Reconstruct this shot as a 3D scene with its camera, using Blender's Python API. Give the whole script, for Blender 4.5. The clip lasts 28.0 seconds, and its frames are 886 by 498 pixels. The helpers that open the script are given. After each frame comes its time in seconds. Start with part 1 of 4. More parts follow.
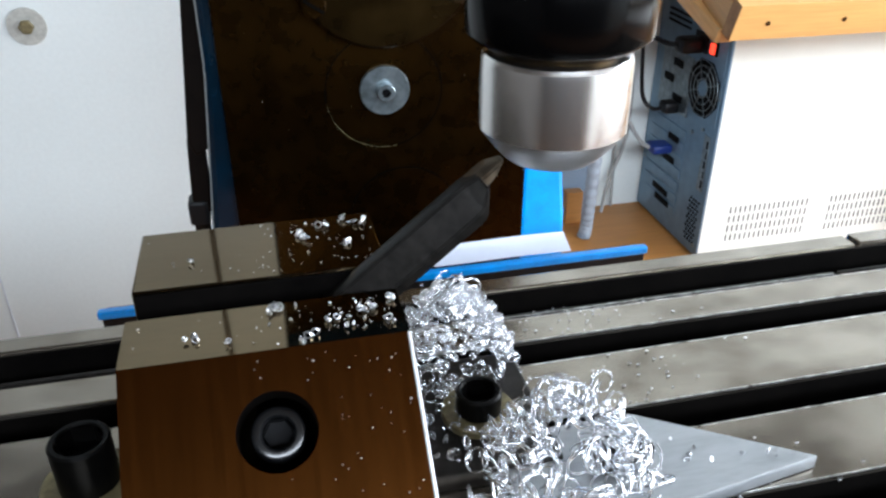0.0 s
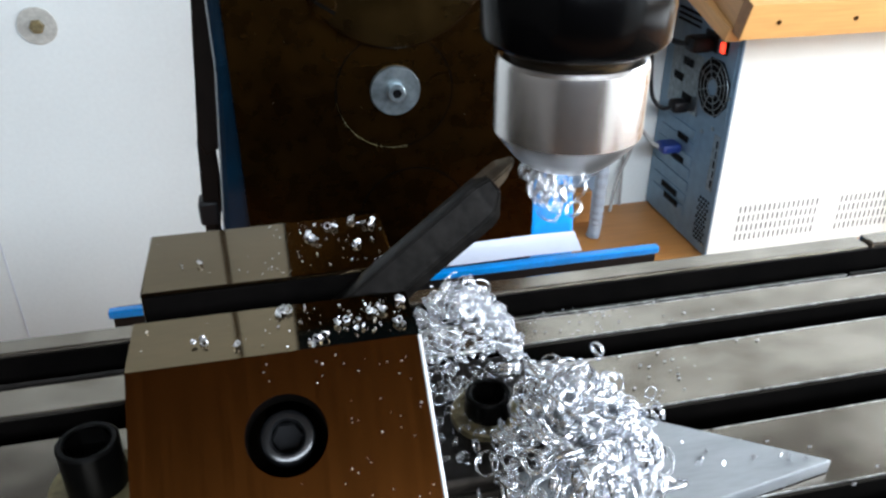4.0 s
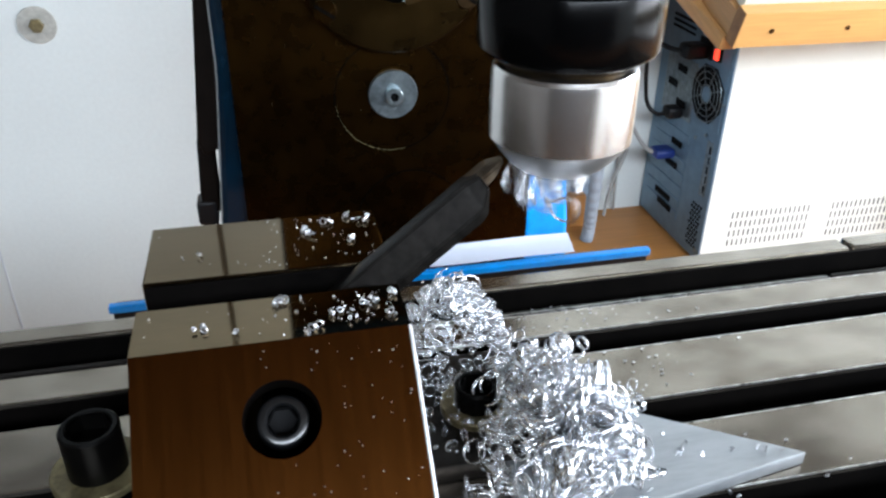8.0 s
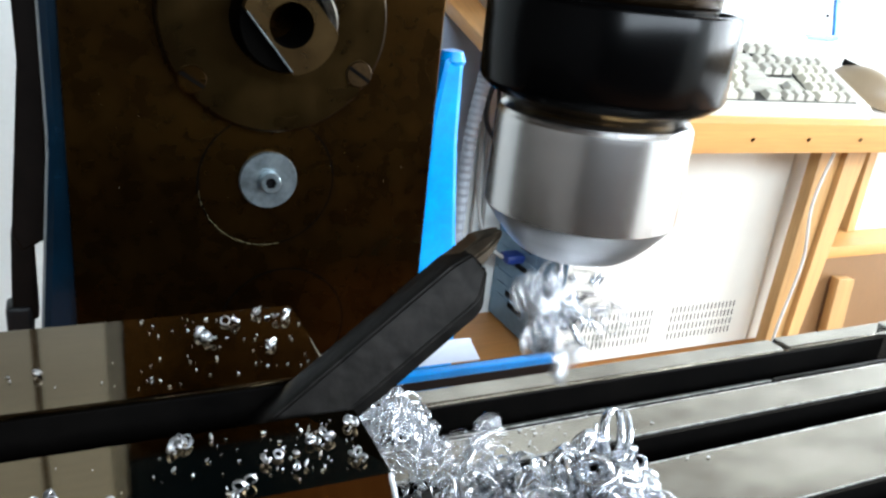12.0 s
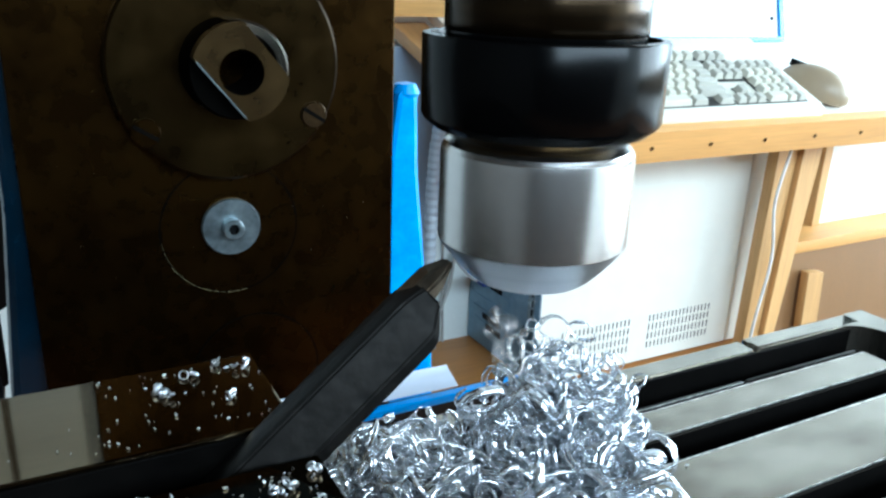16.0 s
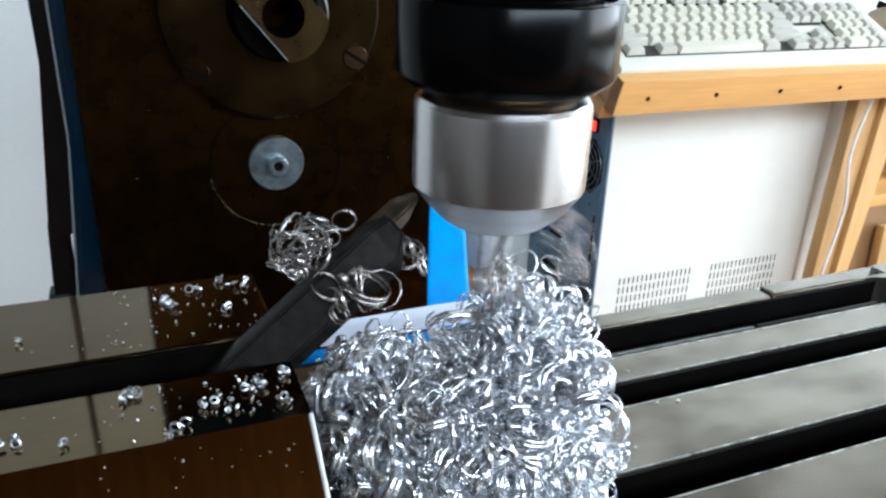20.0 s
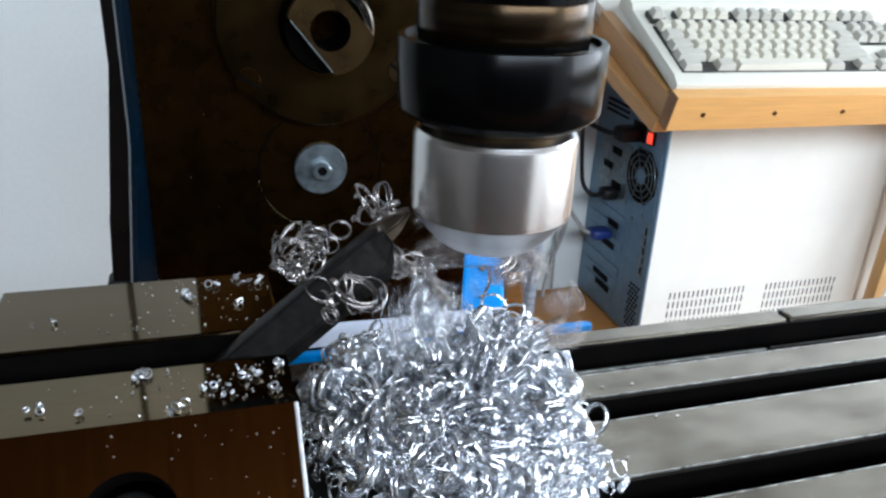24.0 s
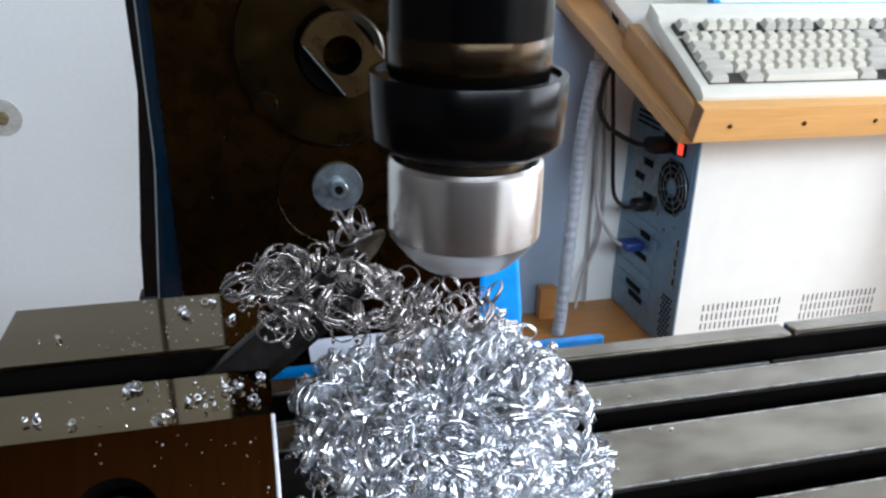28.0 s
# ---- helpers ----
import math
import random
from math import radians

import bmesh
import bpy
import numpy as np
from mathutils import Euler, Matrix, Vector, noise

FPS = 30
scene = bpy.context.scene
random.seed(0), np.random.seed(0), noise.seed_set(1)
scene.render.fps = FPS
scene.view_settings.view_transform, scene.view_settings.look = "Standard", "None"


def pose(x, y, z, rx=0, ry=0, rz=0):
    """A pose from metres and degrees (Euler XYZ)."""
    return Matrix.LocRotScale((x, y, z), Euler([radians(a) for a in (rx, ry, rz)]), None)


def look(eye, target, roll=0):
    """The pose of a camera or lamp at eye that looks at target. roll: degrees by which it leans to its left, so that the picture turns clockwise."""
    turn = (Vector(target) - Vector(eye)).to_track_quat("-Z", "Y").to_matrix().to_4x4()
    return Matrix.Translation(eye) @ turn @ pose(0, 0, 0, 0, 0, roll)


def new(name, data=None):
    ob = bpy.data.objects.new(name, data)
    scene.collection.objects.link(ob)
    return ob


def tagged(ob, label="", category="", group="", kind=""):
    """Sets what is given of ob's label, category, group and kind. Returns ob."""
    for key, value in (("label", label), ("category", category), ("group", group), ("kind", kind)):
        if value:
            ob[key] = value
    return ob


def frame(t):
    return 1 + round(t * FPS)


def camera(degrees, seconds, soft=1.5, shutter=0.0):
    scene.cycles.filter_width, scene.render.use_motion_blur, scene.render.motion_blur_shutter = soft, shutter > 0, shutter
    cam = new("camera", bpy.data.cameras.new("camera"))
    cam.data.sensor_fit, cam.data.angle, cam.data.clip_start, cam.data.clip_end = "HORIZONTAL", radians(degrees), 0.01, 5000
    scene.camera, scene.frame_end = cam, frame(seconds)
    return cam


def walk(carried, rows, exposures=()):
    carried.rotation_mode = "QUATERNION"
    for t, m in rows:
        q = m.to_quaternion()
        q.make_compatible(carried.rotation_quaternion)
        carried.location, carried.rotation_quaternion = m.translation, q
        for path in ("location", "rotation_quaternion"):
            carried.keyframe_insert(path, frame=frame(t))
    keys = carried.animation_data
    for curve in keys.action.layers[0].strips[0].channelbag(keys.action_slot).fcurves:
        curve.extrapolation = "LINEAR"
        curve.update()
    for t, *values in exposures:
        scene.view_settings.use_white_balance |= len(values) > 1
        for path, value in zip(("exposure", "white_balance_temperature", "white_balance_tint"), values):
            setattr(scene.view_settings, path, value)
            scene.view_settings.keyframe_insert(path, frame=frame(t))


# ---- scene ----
cam = camera(58.29, 28.0, soft=2.5, shutter=0.5)
PATH = [
    (0, (-0.0831, -0.5254, 0.1738), (0.1183, 0.3213, -0.3188), 0.11),
    (0.5, (-0.0833, -0.5248, 0.1740), (0.1143, 0.3191, -0.3248), -0.22),
    (1, (-0.0838, -0.5258, 0.1754), (0.1114, 0.3197, -0.3216), -0.44),
    (1.5, (-0.0849, -0.5248, 0.1749), (0.1110, 0.3222, -0.3193), -0.35),
    (2, (-0.0859, -0.5244, 0.1742), (0.1103, 0.3221, -0.3207), -0.21),
    (2.5, (-0.0859, -0.5240, 0.1747), (0.1118, 0.3225, -0.3195), -0.15),
    (3, (-0.0849, -0.5239, 0.1752), (0.1115, 0.3236, -0.3179), -0.05),
    (3.5, (-0.0850, -0.5227, 0.1741), (0.1064, 0.3247, -0.3213), -0.17),
    (5.5, (-0.0843, -0.5288, 0.1789), (0.1146, 0.3203, -0.3105), 0.32),
    (6, (-0.0852, -0.5300, 0.1779), (0.1122, 0.3182, -0.3135), 0.39),
    (6.5, (-0.0856, -0.5303, 0.1773), (0.1075, 0.3174, -0.3169), 0.43),
    (7, (-0.0862, -0.5312, 0.1779), (0.1078, 0.3156, -0.3172), 0.44),
    (7.5, (-0.0864, -0.5325, 0.1793), (0.1090, 0.3150, -0.3142), 0.49),
    (8, (-0.0873, -0.5319, 0.1789), (0.1121, 0.3158, -0.3127), 0.75),
    (8.5, (-0.0868, -0.5303, 0.1803), (0.1143, 0.3185, -0.3085), 0.69),
    (9, (-0.0861, -0.5308, 0.1840), (0.1164, 0.3200, -0.3009), 0.40),
    (9.5, (-0.0893, -0.5266, 0.1848), (0.1400, 0.3169, -0.3010), 0.67),
    (10, (-0.0976, -0.5103, 0.1811), (0.1707, 0.3216, -0.3045), 1.31),
    (10.5, (-0.1041, -0.4980, 0.1796), (0.2048, 0.3222, -0.3019), 2.33),
    (11, (-0.1038, -0.4790, 0.1608), (0.2470, 0.3429, -0.2879), 3.58),
    (11.5, (-0.0982, -0.4631, 0.1403), (0.3200, 0.3693, -0.2233), 6.21),
    (12, (-0.1069, -0.4565, 0.1417), (0.3123, 0.3785, -0.2148), 6.34),
    (12.5, (-0.1063, -0.4532, 0.1425), (0.3439, 0.3736, -0.1950), 4.95),
    (14.5, (-0.1062, -0.4516, 0.1448), (0.3414, 0.3807, -0.1820), 2.72),
    (15, (-0.1069, -0.4522, 0.1437), (0.3408, 0.3799, -0.1836), 2.58),
    (15.5, (-0.1054, -0.4565, 0.1457), (0.3424, 0.3772, -0.1774), 2.27),
    (16, (-0.1030, -0.4587, 0.1455), (0.3468, 0.3732, -0.1794), 2.07),
    (16.5, (-0.1021, -0.4590, 0.1467), (0.3471, 0.3742, -0.1757), 1.92),
    (17, (-0.1012, -0.4622, 0.1470), (0.3517, 0.3665, -0.1819), 2.06),
    (17.5, (-0.0998, -0.4661, 0.1492), (0.3500, 0.3548, -0.2027), 2.03),
    (18, (-0.0990, -0.4676, 0.1503), (0.3526, 0.3522, -0.2016), 1.82),
    (18.5, (-0.0965, -0.4655, 0.1486), (0.3539, 0.3526, -0.2089), 1.82),
    (19, (-0.0955, -0.4686, 0.1496), (0.3483, 0.3520, -0.2107), 1.45),
    (19.5, (-0.0920, -0.4778, 0.1491), (0.3132, 0.3529, -0.2325), 2.08),
    (20, (-0.0867, -0.4857, 0.1531), (0.2677, 0.3605, -0.2447), 1.99),
    (20.5, (-0.0858, -0.4928, 0.1597), (0.2559, 0.3592, -0.2370), 1.70),
    (21, (-0.0838, -0.4986, 0.1607), (0.2411, 0.3576, -0.2410), 1.70),
    (21.5, (-0.0794, -0.4983, 0.1589), (0.2406, 0.3578, -0.2469), 2.46),
    (22, (-0.0777, -0.4991, 0.1618), (0.2307, 0.3636, -0.2392), 2.48),
    (22.5, (-0.0786, -0.5002, 0.1628), (0.2146, 0.3670, -0.2397), 2.55),
    (24.5, (-0.0716, -0.5094, 0.1673), (0.2044, 0.3652, -0.2312), 2.91),
    (25, (-0.0696, -0.5131, 0.1693), (0.1929, 0.3652, -0.2303), 2.46),
    (25.5, (-0.0676, -0.5139, 0.1692), (0.1926, 0.3657, -0.2292), 2.54),
    (26, (-0.0631, -0.5189, 0.1715), (0.1900, 0.3628, -0.2265), 2.24),
    (26.5, (-0.0627, -0.5206, 0.1726), (0.1874, 0.3641, -0.2209), 2.15),
    (27, (-0.0613, -0.5187, 0.1723), (0.1788, 0.3685, -0.2215), 1.81),
    (27.5, (-0.0590, -0.5193, 0.1734), (0.1773, 0.3685, -0.2217), 1.58),
    (28, (-0.0577, -0.5207, 0.1734), (0.1715, 0.3719, -0.2149), 1.24),
]
EXPOSURES = [(0.0, 0.04, 6080, 11), (9.0, 0.04, 6080, 11), (12.0, 0.06, 6080, 8), (14.6, -0.13, 5350, -2), (17.3, -0.23, 5350, -2), (19.0, -0.28, 5800, 5), (22.0, -0.33, 5850, 9), (28.0, -0.40, 5950, 13)]
walk(cam, [(t, look(eye, target, roll)) for t, eye, target, roll in PATH], EXPOSURES)

# ---- light: daylight from the tall window on the right and the high window in front ----
world = bpy.data.worlds.new("world")
scene.world = world
world.use_nodes = True
sky = world.node_tree.nodes.new("ShaderNodeTexSky")
sky.sky_type = "NISHITA"
sky.sun_disc = False
sky.sun_elevation, sky.sun_rotation = radians(38), radians(110)
world.node_tree.links.new(sky.outputs[0], world.node_tree.nodes["Background"].inputs[0])
world.node_tree.nodes["Background"].inputs[1].default_value = 0.12


def window_light(name, eye, target, w, h, energy, color):
    lamp = bpy.data.lights.new(name, "AREA")
    lamp.shape, lamp.size, lamp.size_y, lamp.energy, lamp.color = "RECTANGLE", w, h, energy, color
    ob = new(name, lamp)
    ob.matrix_world = look(eye, target)
    return ob


window_light("window_sky_light", (2.92, -0.72, 0.62), (0.0, -0.55, 0.10), 2.6, 0.95, 140, (0.93, 0.975, 1.0))
window_light("window_ground_light", (2.92, -0.72, -0.58), (0.0, -0.72, -0.40), 2.6, 0.42, 14, (0.95, 0.98, 0.98))
window_light("front_window_daylight", (0.45, -2.02, 0.93), (0.3, 0.2, 0.0), 2.5, 0.46, 88, (0.88, 0.95, 1.0))

# ---- materials ----
def material(name, color, rough=0.5, metal=0.0, vary=0.12, scale=40.0, bump=0.05, fine=400.0, stretch=(1, 1, 1), spread=(0.32, 0.62), coat=0.0, island=0.0, spec=0.5, alpha=1.0, stain=None, rvary=0.15):
    m = bpy.data.materials.new(name)
    m.use_nodes = True
    n, l = m.node_tree.nodes, m.node_tree.links
    b = n["Principled BSDF"]
    b.inputs["Metallic"].default_value = metal
    b.inputs["Coat Weight"].default_value = coat
    b.inputs["Specular IOR Level"].default_value = spec
    tc, mp = n.new("ShaderNodeTexCoord"), n.new("ShaderNodeMapping")
    mp.inputs["Scale"].default_value = stretch
    l.new(tc.outputs["Object"], mp.inputs[0])
    big, small = n.new("ShaderNodeTexNoise"), n.new("ShaderNodeTexNoise")
    big.inputs["Scale"].default_value, small.inputs["Scale"].default_value = scale, fine
    big.inputs["Detail"].default_value = small.inputs["Detail"].default_value = 4
    l.new(mp.outputs[0], big.inputs[0]), l.new(mp.outputs[0], small.inputs[0])
    ramp = n.new("ShaderNodeValToRGB")
    lo = [c * (1 - vary * 2) for c in color]
    hi = [min(1, c * (1 + vary)) for c in color]
    if stain:
        lo = stain
    ramp.color_ramp.elements[0].position, ramp.color_ramp.elements[1].position = spread
    ramp.color_ramp.elements[0].color, ramp.color_ramp.elements[1].color = (*lo, 1), (*hi, 1)
    add = n.new("ShaderNodeMath")
    add.operation = "MULTIPLY_ADD"
    add.inputs[1].default_value = 0.35
    l.new(small.outputs[0], add.inputs[0])
    sub = n.new("ShaderNodeMath")
    sub.operation = "MULTIPLY_ADD"
    sub.inputs[1].default_value, sub.inputs[2].default_value = 0.65, 0.0
    l.new(big.outputs[0], sub.inputs[0])
    l.new(sub.outputs[0], add.inputs[2])
    l.new(add.outputs[0], ramp.inputs[0])
    out = ramp.outputs[0]
    if island:
        info, hsv = n.new("ShaderNodeNewGeometry"), n.new("ShaderNodeHueSaturation")
        mul = n.new("ShaderNodeMapRange")
        mul.inputs["To Min"].default_value, mul.inputs["To Max"].default_value = 1 - island, 1 + island
        l.new(info.outputs["Random Per Island"], mul.inputs[0])
        l.new(mul.outputs[0], hsv.inputs["Value"])
        l.new(out, hsv.inputs["Color"])
        out = hsv.outputs[0]
    l.new(out, b.inputs["Base Color"])
    rr = n.new("ShaderNodeMapRange")
    rr.inputs["To Min"].default_value, rr.inputs["To Max"].default_value = max(0.03, rough * (1 - rvary)), min(1, rough * (1 + rvary))
    l.new(small.outputs[0], rr.inputs[0])
    l.new(rr.outputs[0], b.inputs["Roughness"])
    if bump:
        bp = n.new("ShaderNodeBump")
        bp.inputs["Strength"].default_value, bp.inputs["Distance"].default_value = bump, 0.001
        l.new(add.outputs[0], bp.inputs["Height"])
        l.new(bp.outputs[0], b.inputs["Normal"])
    if alpha < 1:
        b.inputs["Transmission Weight"].default_value = 1 - alpha
    return m


M = dict(
    white_wall=material("white_wall", (0.765, 0.81, 0.80), 0.7, vary=0.03, scale=3, bump=0.05, fine=150),
    grey_wall=material("grey_wall", (0.62, 0.66, 0.72), 0.75, vary=0.05, scale=4, bump=0.05, fine=150),
    front_panel=material("dark_boards", (0.045, 0.038, 0.033), 0.6, vary=0.25, scale=5, stretch=(1, 1, 0.15), bump=0.05),
    wood_panel=material("dark_plaster", (0.085, 0.08, 0.074), 0.7, vary=0.1, scale=5, bump=0.05),
    ceiling_boards=material("ceiling_boards", (0.085, 0.065, 0.048), 0.6, vary=0.2, scale=6, stretch=(0.15, 1, 1), bump=0.05),
    floor=material("floor_boards", (0.30, 0.125, 0.045), 0.6, vary=0.2, scale=8),
    pine=material("pine", (0.68, 0.37, 0.12), 0.45, vary=0.12, scale=9, stretch=(0.12, 2.2, 2.2), bump=0.06, fine=120),
    # Darker than pine: the shade on the desk's left side is in the colour.
    shaded_pine_side=material("shaded_pine_along", (0.46, 0.24, 0.085), 0.45, vary=0.16, scale=9, stretch=(2.2, 0.12, 2.2), bump=0.06, fine=120),
    pine_up=material("pine_upright", (0.56, 0.33, 0.125), 0.5, vary=0.14, scale=9, stretch=(2.2, 2.2, 0.12), bump=0.06, fine=120),
    # End grain darkened further by the shade of the left end.
    end_grain=material("shaded_end_grain", (0.27, 0.125, 0.042), 0.6, vary=0.2, scale=60, bump=0.1),
    shelf_wood=material("shelf_wood", (0.46, 0.205, 0.055), 0.4, vary=0.15, scale=7, stretch=(0.15, 2, 2), bump=0.05, fine=120),
    plywood=material("plywood", (0.24, 0.13, 0.052), 0.5, vary=0.1, scale=6, stretch=(1, 1, 0.2), bump=0.05),
    cream=material("cream_steel", (0.74, 0.735, 0.665), 0.42, vary=0.02, scale=20, bump=0.03),
    case_grey=material("zinc_case", (0.165, 0.265, 0.36), 0.42, 0.3, vary=0.08, scale=60, bump=0.03),
    dark=material("dark_gap", (0.006, 0.006, 0.0065), 0.6, vary=0.1, spec=0.05),
    black_plastic=material("black_plastic", (0.008, 0.008, 0.009), 0.45, vary=0.1, spec=0.25),
    blue_plug=material("blue_plug", (0.01, 0.03, 0.17), 0.45),
    keycap=material("keycap", (0.60, 0.57, 0.47), 0.45, vary=0.03, bump=0.02),
    keycap_grey=material("keycap_grey", (0.47, 0.45, 0.385), 0.45, vary=0.03, bump=0.02),
    # Near-black for the shadows in the gaps between the keys.
    key_gap_shade=material("key_gap_shade", (0.035, 0.033, 0.029), 0.6, vary=0.05),
    kb_case=material("keyboard_case", (0.72, 0.70, 0.60), 0.45, vary=0.02, bump=0.03),
    mouse=material("mouse_plastic", (0.34, 0.26, 0.17), 0.4, vary=0.03),
    cyan=material("bright_blue", (0.0, 0.28, 0.80), 0.35, vary=0.12, scale=60, bump=0.04, coat=0.3),
    machine_blue=material("machine_blue", (0.0008, 0.0076, 0.0160), 0.22, vary=0.2, scale=30, bump=0.04, spec=0.35),
    cast_face=material("oily_cast_face", (0.0205, 0.0097, 0.0017), 0.28, 0.92, vary=0.35, scale=16, fine=90, bump=0.02, stain=(0.0102, 0.0044, 0.0008), rvary=0.3, spec=0.15),
    flange=material("oily_flange", (0.0225, 0.0135, 0.0046), 0.3, 1.0, vary=0.3, scale=13, fine=60, bump=0.015, stain=(0.0115, 0.0066, 0.0021), rvary=0.35),
    nose=material("spindle_nose_steel", (0.066, 0.041, 0.0150), 0.28, 0.9, vary=0.2, scale=30, fine=70, stain=(0.040, 0.023, 0.0078), bump=0.02),
    flange_screw=material("worn_screw", (0.034, 0.021, 0.010), 0.35, 1.0, vary=0.3, scale=90, bump=0.03),
    zinc=material("zinc_plated", (0.24, 0.285, 0.305), 0.34, 0.9, vary=0.2, scale=110, bump=0.04),
    table_iron=material("ground_table_iron", (0.29, 0.26, 0.218), 0.19, 0.92, vary=0.12, scale=17, stretch=(0.8, 1.3, 1), bump=0.0, fine=70, stain=(0.15, 0.128, 0.102), rvary=0.25, spread=(0.33, 0.62)),
    # Near-black that holds the shade inside slots, bores and gaps.
    recess_shade=material("recess_shade_iron", (0.0016, 0.0013, 0.0011), 0.7, 0.0, vary=0.3, scale=60, bump=0.15, spec=0.03),
    vise_steel=material("ground_vise_steel", (0.125, 0.094, 0.054), 0.05, 1.0, vary=0.06, scale=60, stretch=(0.2, 1, 1), bump=0.0, fine=700, rvary=0.2),
    # Bright steel colour that holds the highlight of the vise corner.
    bright_edge=material("edge_highlight_steel", (0.85, 0.86, 0.88), 0.6, 0.6, vary=0.1, scale=200),
    black_steel=material("black_oxide", (0.004, 0.0038, 0.0037), 0.34, 0.0, vary=0.2, scale=120, bump=0.05, spec=0.11),
    tool_steel=material("tool_steel", (0.0095, 0.0085, 0.0076), 0.42, 0.5, vary=0.35, scale=160, bump=0.25, stain=(0.003, 0.0027, 0.0024), spec=0.08),
    # Polished steel whose brown reflection is put into the base colour.
    vise_front=material("brown_reflection_steel", (0.074, 0.0258, 0.0051), 0.24, 1.0, vary=0.1, scale=14, stretch=(2.2, 0.12, 0.12), bump=0.0, fine=260, stain=(0.054, 0.0186, 0.0037), rvary=0.15),
    screw_black=material("blackened_screw", (0.0015, 0.0014, 0.0013), 0.32, 0.0, vary=0.2, scale=120, bump=0.03, spec=0.1),
    screw_gloss=material("oiled_black_screw", (0.004, 0.0042, 0.0046), 0.22, 0.0, vary=0.2, scale=120, bump=0.02, spec=0.5),
    rim_steel=material("bright_rim_steel", (0.13, 0.115, 0.095), 0.24, 1.0, vary=0.2, scale=60, bump=0.02),
    lug_steel=material("dull_lug_steel", (0.022, 0.019, 0.017), 0.4, 0.7, vary=0.3, scale=90, bump=0.08),
    washer_yellow=material("stained_washer", (0.16, 0.135, 0.07), 0.45, 0.5, vary=0.3, scale=120, bump=0.05, stain=(0.05, 0.04, 0.02)),
    grey_blue=material("grey_blue_board", (0.225, 0.295, 0.385), 0.55, vary=0.08, scale=6, bump=0.03),
    # Desk board made pale: its overexposure is put into the colour.
    desk_glare=material("overexposed_desk_top", (0.80, 0.74, 0.66), 0.4, vary=0.04, scale=9, stretch=(0.12, 2.2, 2.2), bump=0.03),
    # Near-black for the cover grooves and the shadowed face of the spindle nose.
    groove=material("groove_and_recess_black", (0.0007, 0.0005, 0.0003), 0.5, vary=0.2, spec=0.02),
    carbide=material("tool_tip", (0.12, 0.10, 0.075), 0.3, 0.9, vary=0.2, scale=200),
    chuck_black=material("black_chuck", (0.0008, 0.0008, 0.0009), 0.2, 0.0, vary=0.15, scale=80, bump=0.0, spec=0.11),
    brown_band=material("brown_steel_band", (0.026, 0.0155, 0.0065), 0.24, 0.9, vary=0.3, scale=60, stretch=(0.1, 0.1, 6), bump=0.02, stain=(0.006, 0.0038, 0.0017)),
    alu=material("turned_aluminium", (0.72, 0.705, 0.69), 0.24, 1.0, vary=0.02, scale=20, stretch=(0.02, 0.02, 14), bump=0.0, fine=90, rvary=0.08),
    alu_cone=material("freshly_cut_aluminium", (0.74, 0.74, 0.75), 0.36, 1.0, vary=0.05, scale=20, stretch=(0.02, 0.02, 14), bump=0.03, fine=90),
    alu_plate=material("aluminium_plate", (0.44, 0.465, 0.485), 0.45, 0.8, vary=0.08, scale=60, stretch=(0.4, 2, 1), bump=0.03),
    chip=material("aluminium_swarf", (0.79, 0.815, 0.855), 0.22, 0.88, vary=0.08, scale=300, bump=0.0, island=0.25),
    # Darker, browner swarf copy: shadow and brown reflection are in its colour.
    chip_shaded=material("shaded_swarf", (0.44, 0.405, 0.385), 0.26, 0.9, vary=0.15, scale=300, bump=0.0, island=0.3),
    crumb=material("aluminium_crumbs", (0.62, 0.63, 0.65), 0.35, 1.0, vary=0.2, scale=300, bump=0.0, island=0.5),
    paper=material("paper", (0.58, 0.62, 0.72), 0.7, vary=0.02, bump=0.02),
    hose=material("corrugated_hose", (0.29, 0.325, 0.375), 0.4, vary=0.05),
    brown_cable=material("brown_cable", (0.12, 0.075, 0.03), 0.5),
    rubber=material("dark_rubber", (0.006, 0.004, 0.003), 0.6, vary=0.2, scale=80, bump=0.1, spec=0.08),
    cable_white=material("grey_cable", (0.34, 0.335, 0.32), 0.45),
    pale_washer=material("pale_washer", (0.50, 0.50, 0.46), 0.5, 0.2, vary=0.12, scale=120),
    khaki_bolt=material("khaki_bolt", (0.22, 0.18, 0.09), 0.5, 0.3, vary=0.3, scale=150),
    cable_pale=material("pale_cable", (0.72, 0.71, 0.67), 0.45),
    worn_edge=material("worn_iron_edge", (0.62, 0.61, 0.59), 0.35, 0.9, vary=0.3, scale=150, stretch=(1, 0.1, 0.1), bump=0.1, stain=(0.10, 0.09, 0.08)),
    screen_white=material("white_board", (0.76, 0.78, 0.80), 0.5, vary=0.02, bump=0.01),
)
red = bpy.data.materials.new("lit_switch")
red.use_nodes = True
red.node_tree.nodes["Principled BSDF"].inputs["Base Color"].default_value = (0.6, 0.01, 0.005, 1)
red.node_tree.nodes["Principled BSDF"].inputs["Emission Color"].default_value = (1, 0.05, 0.02, 1)
red.node_tree.nodes["Principled BSDF"].inputs["Emission Strength"].default_value = 2.5


# ---- mesh helpers ----
BASE = {}


def thing(name, base, label, category, group="", kind=""):
    ob = new(name)
    ob.location = base
    ob.empty_display_size = 0.02
    BASE[ob.name] = Vector(base)
    return tagged(ob, label, category, group, kind)


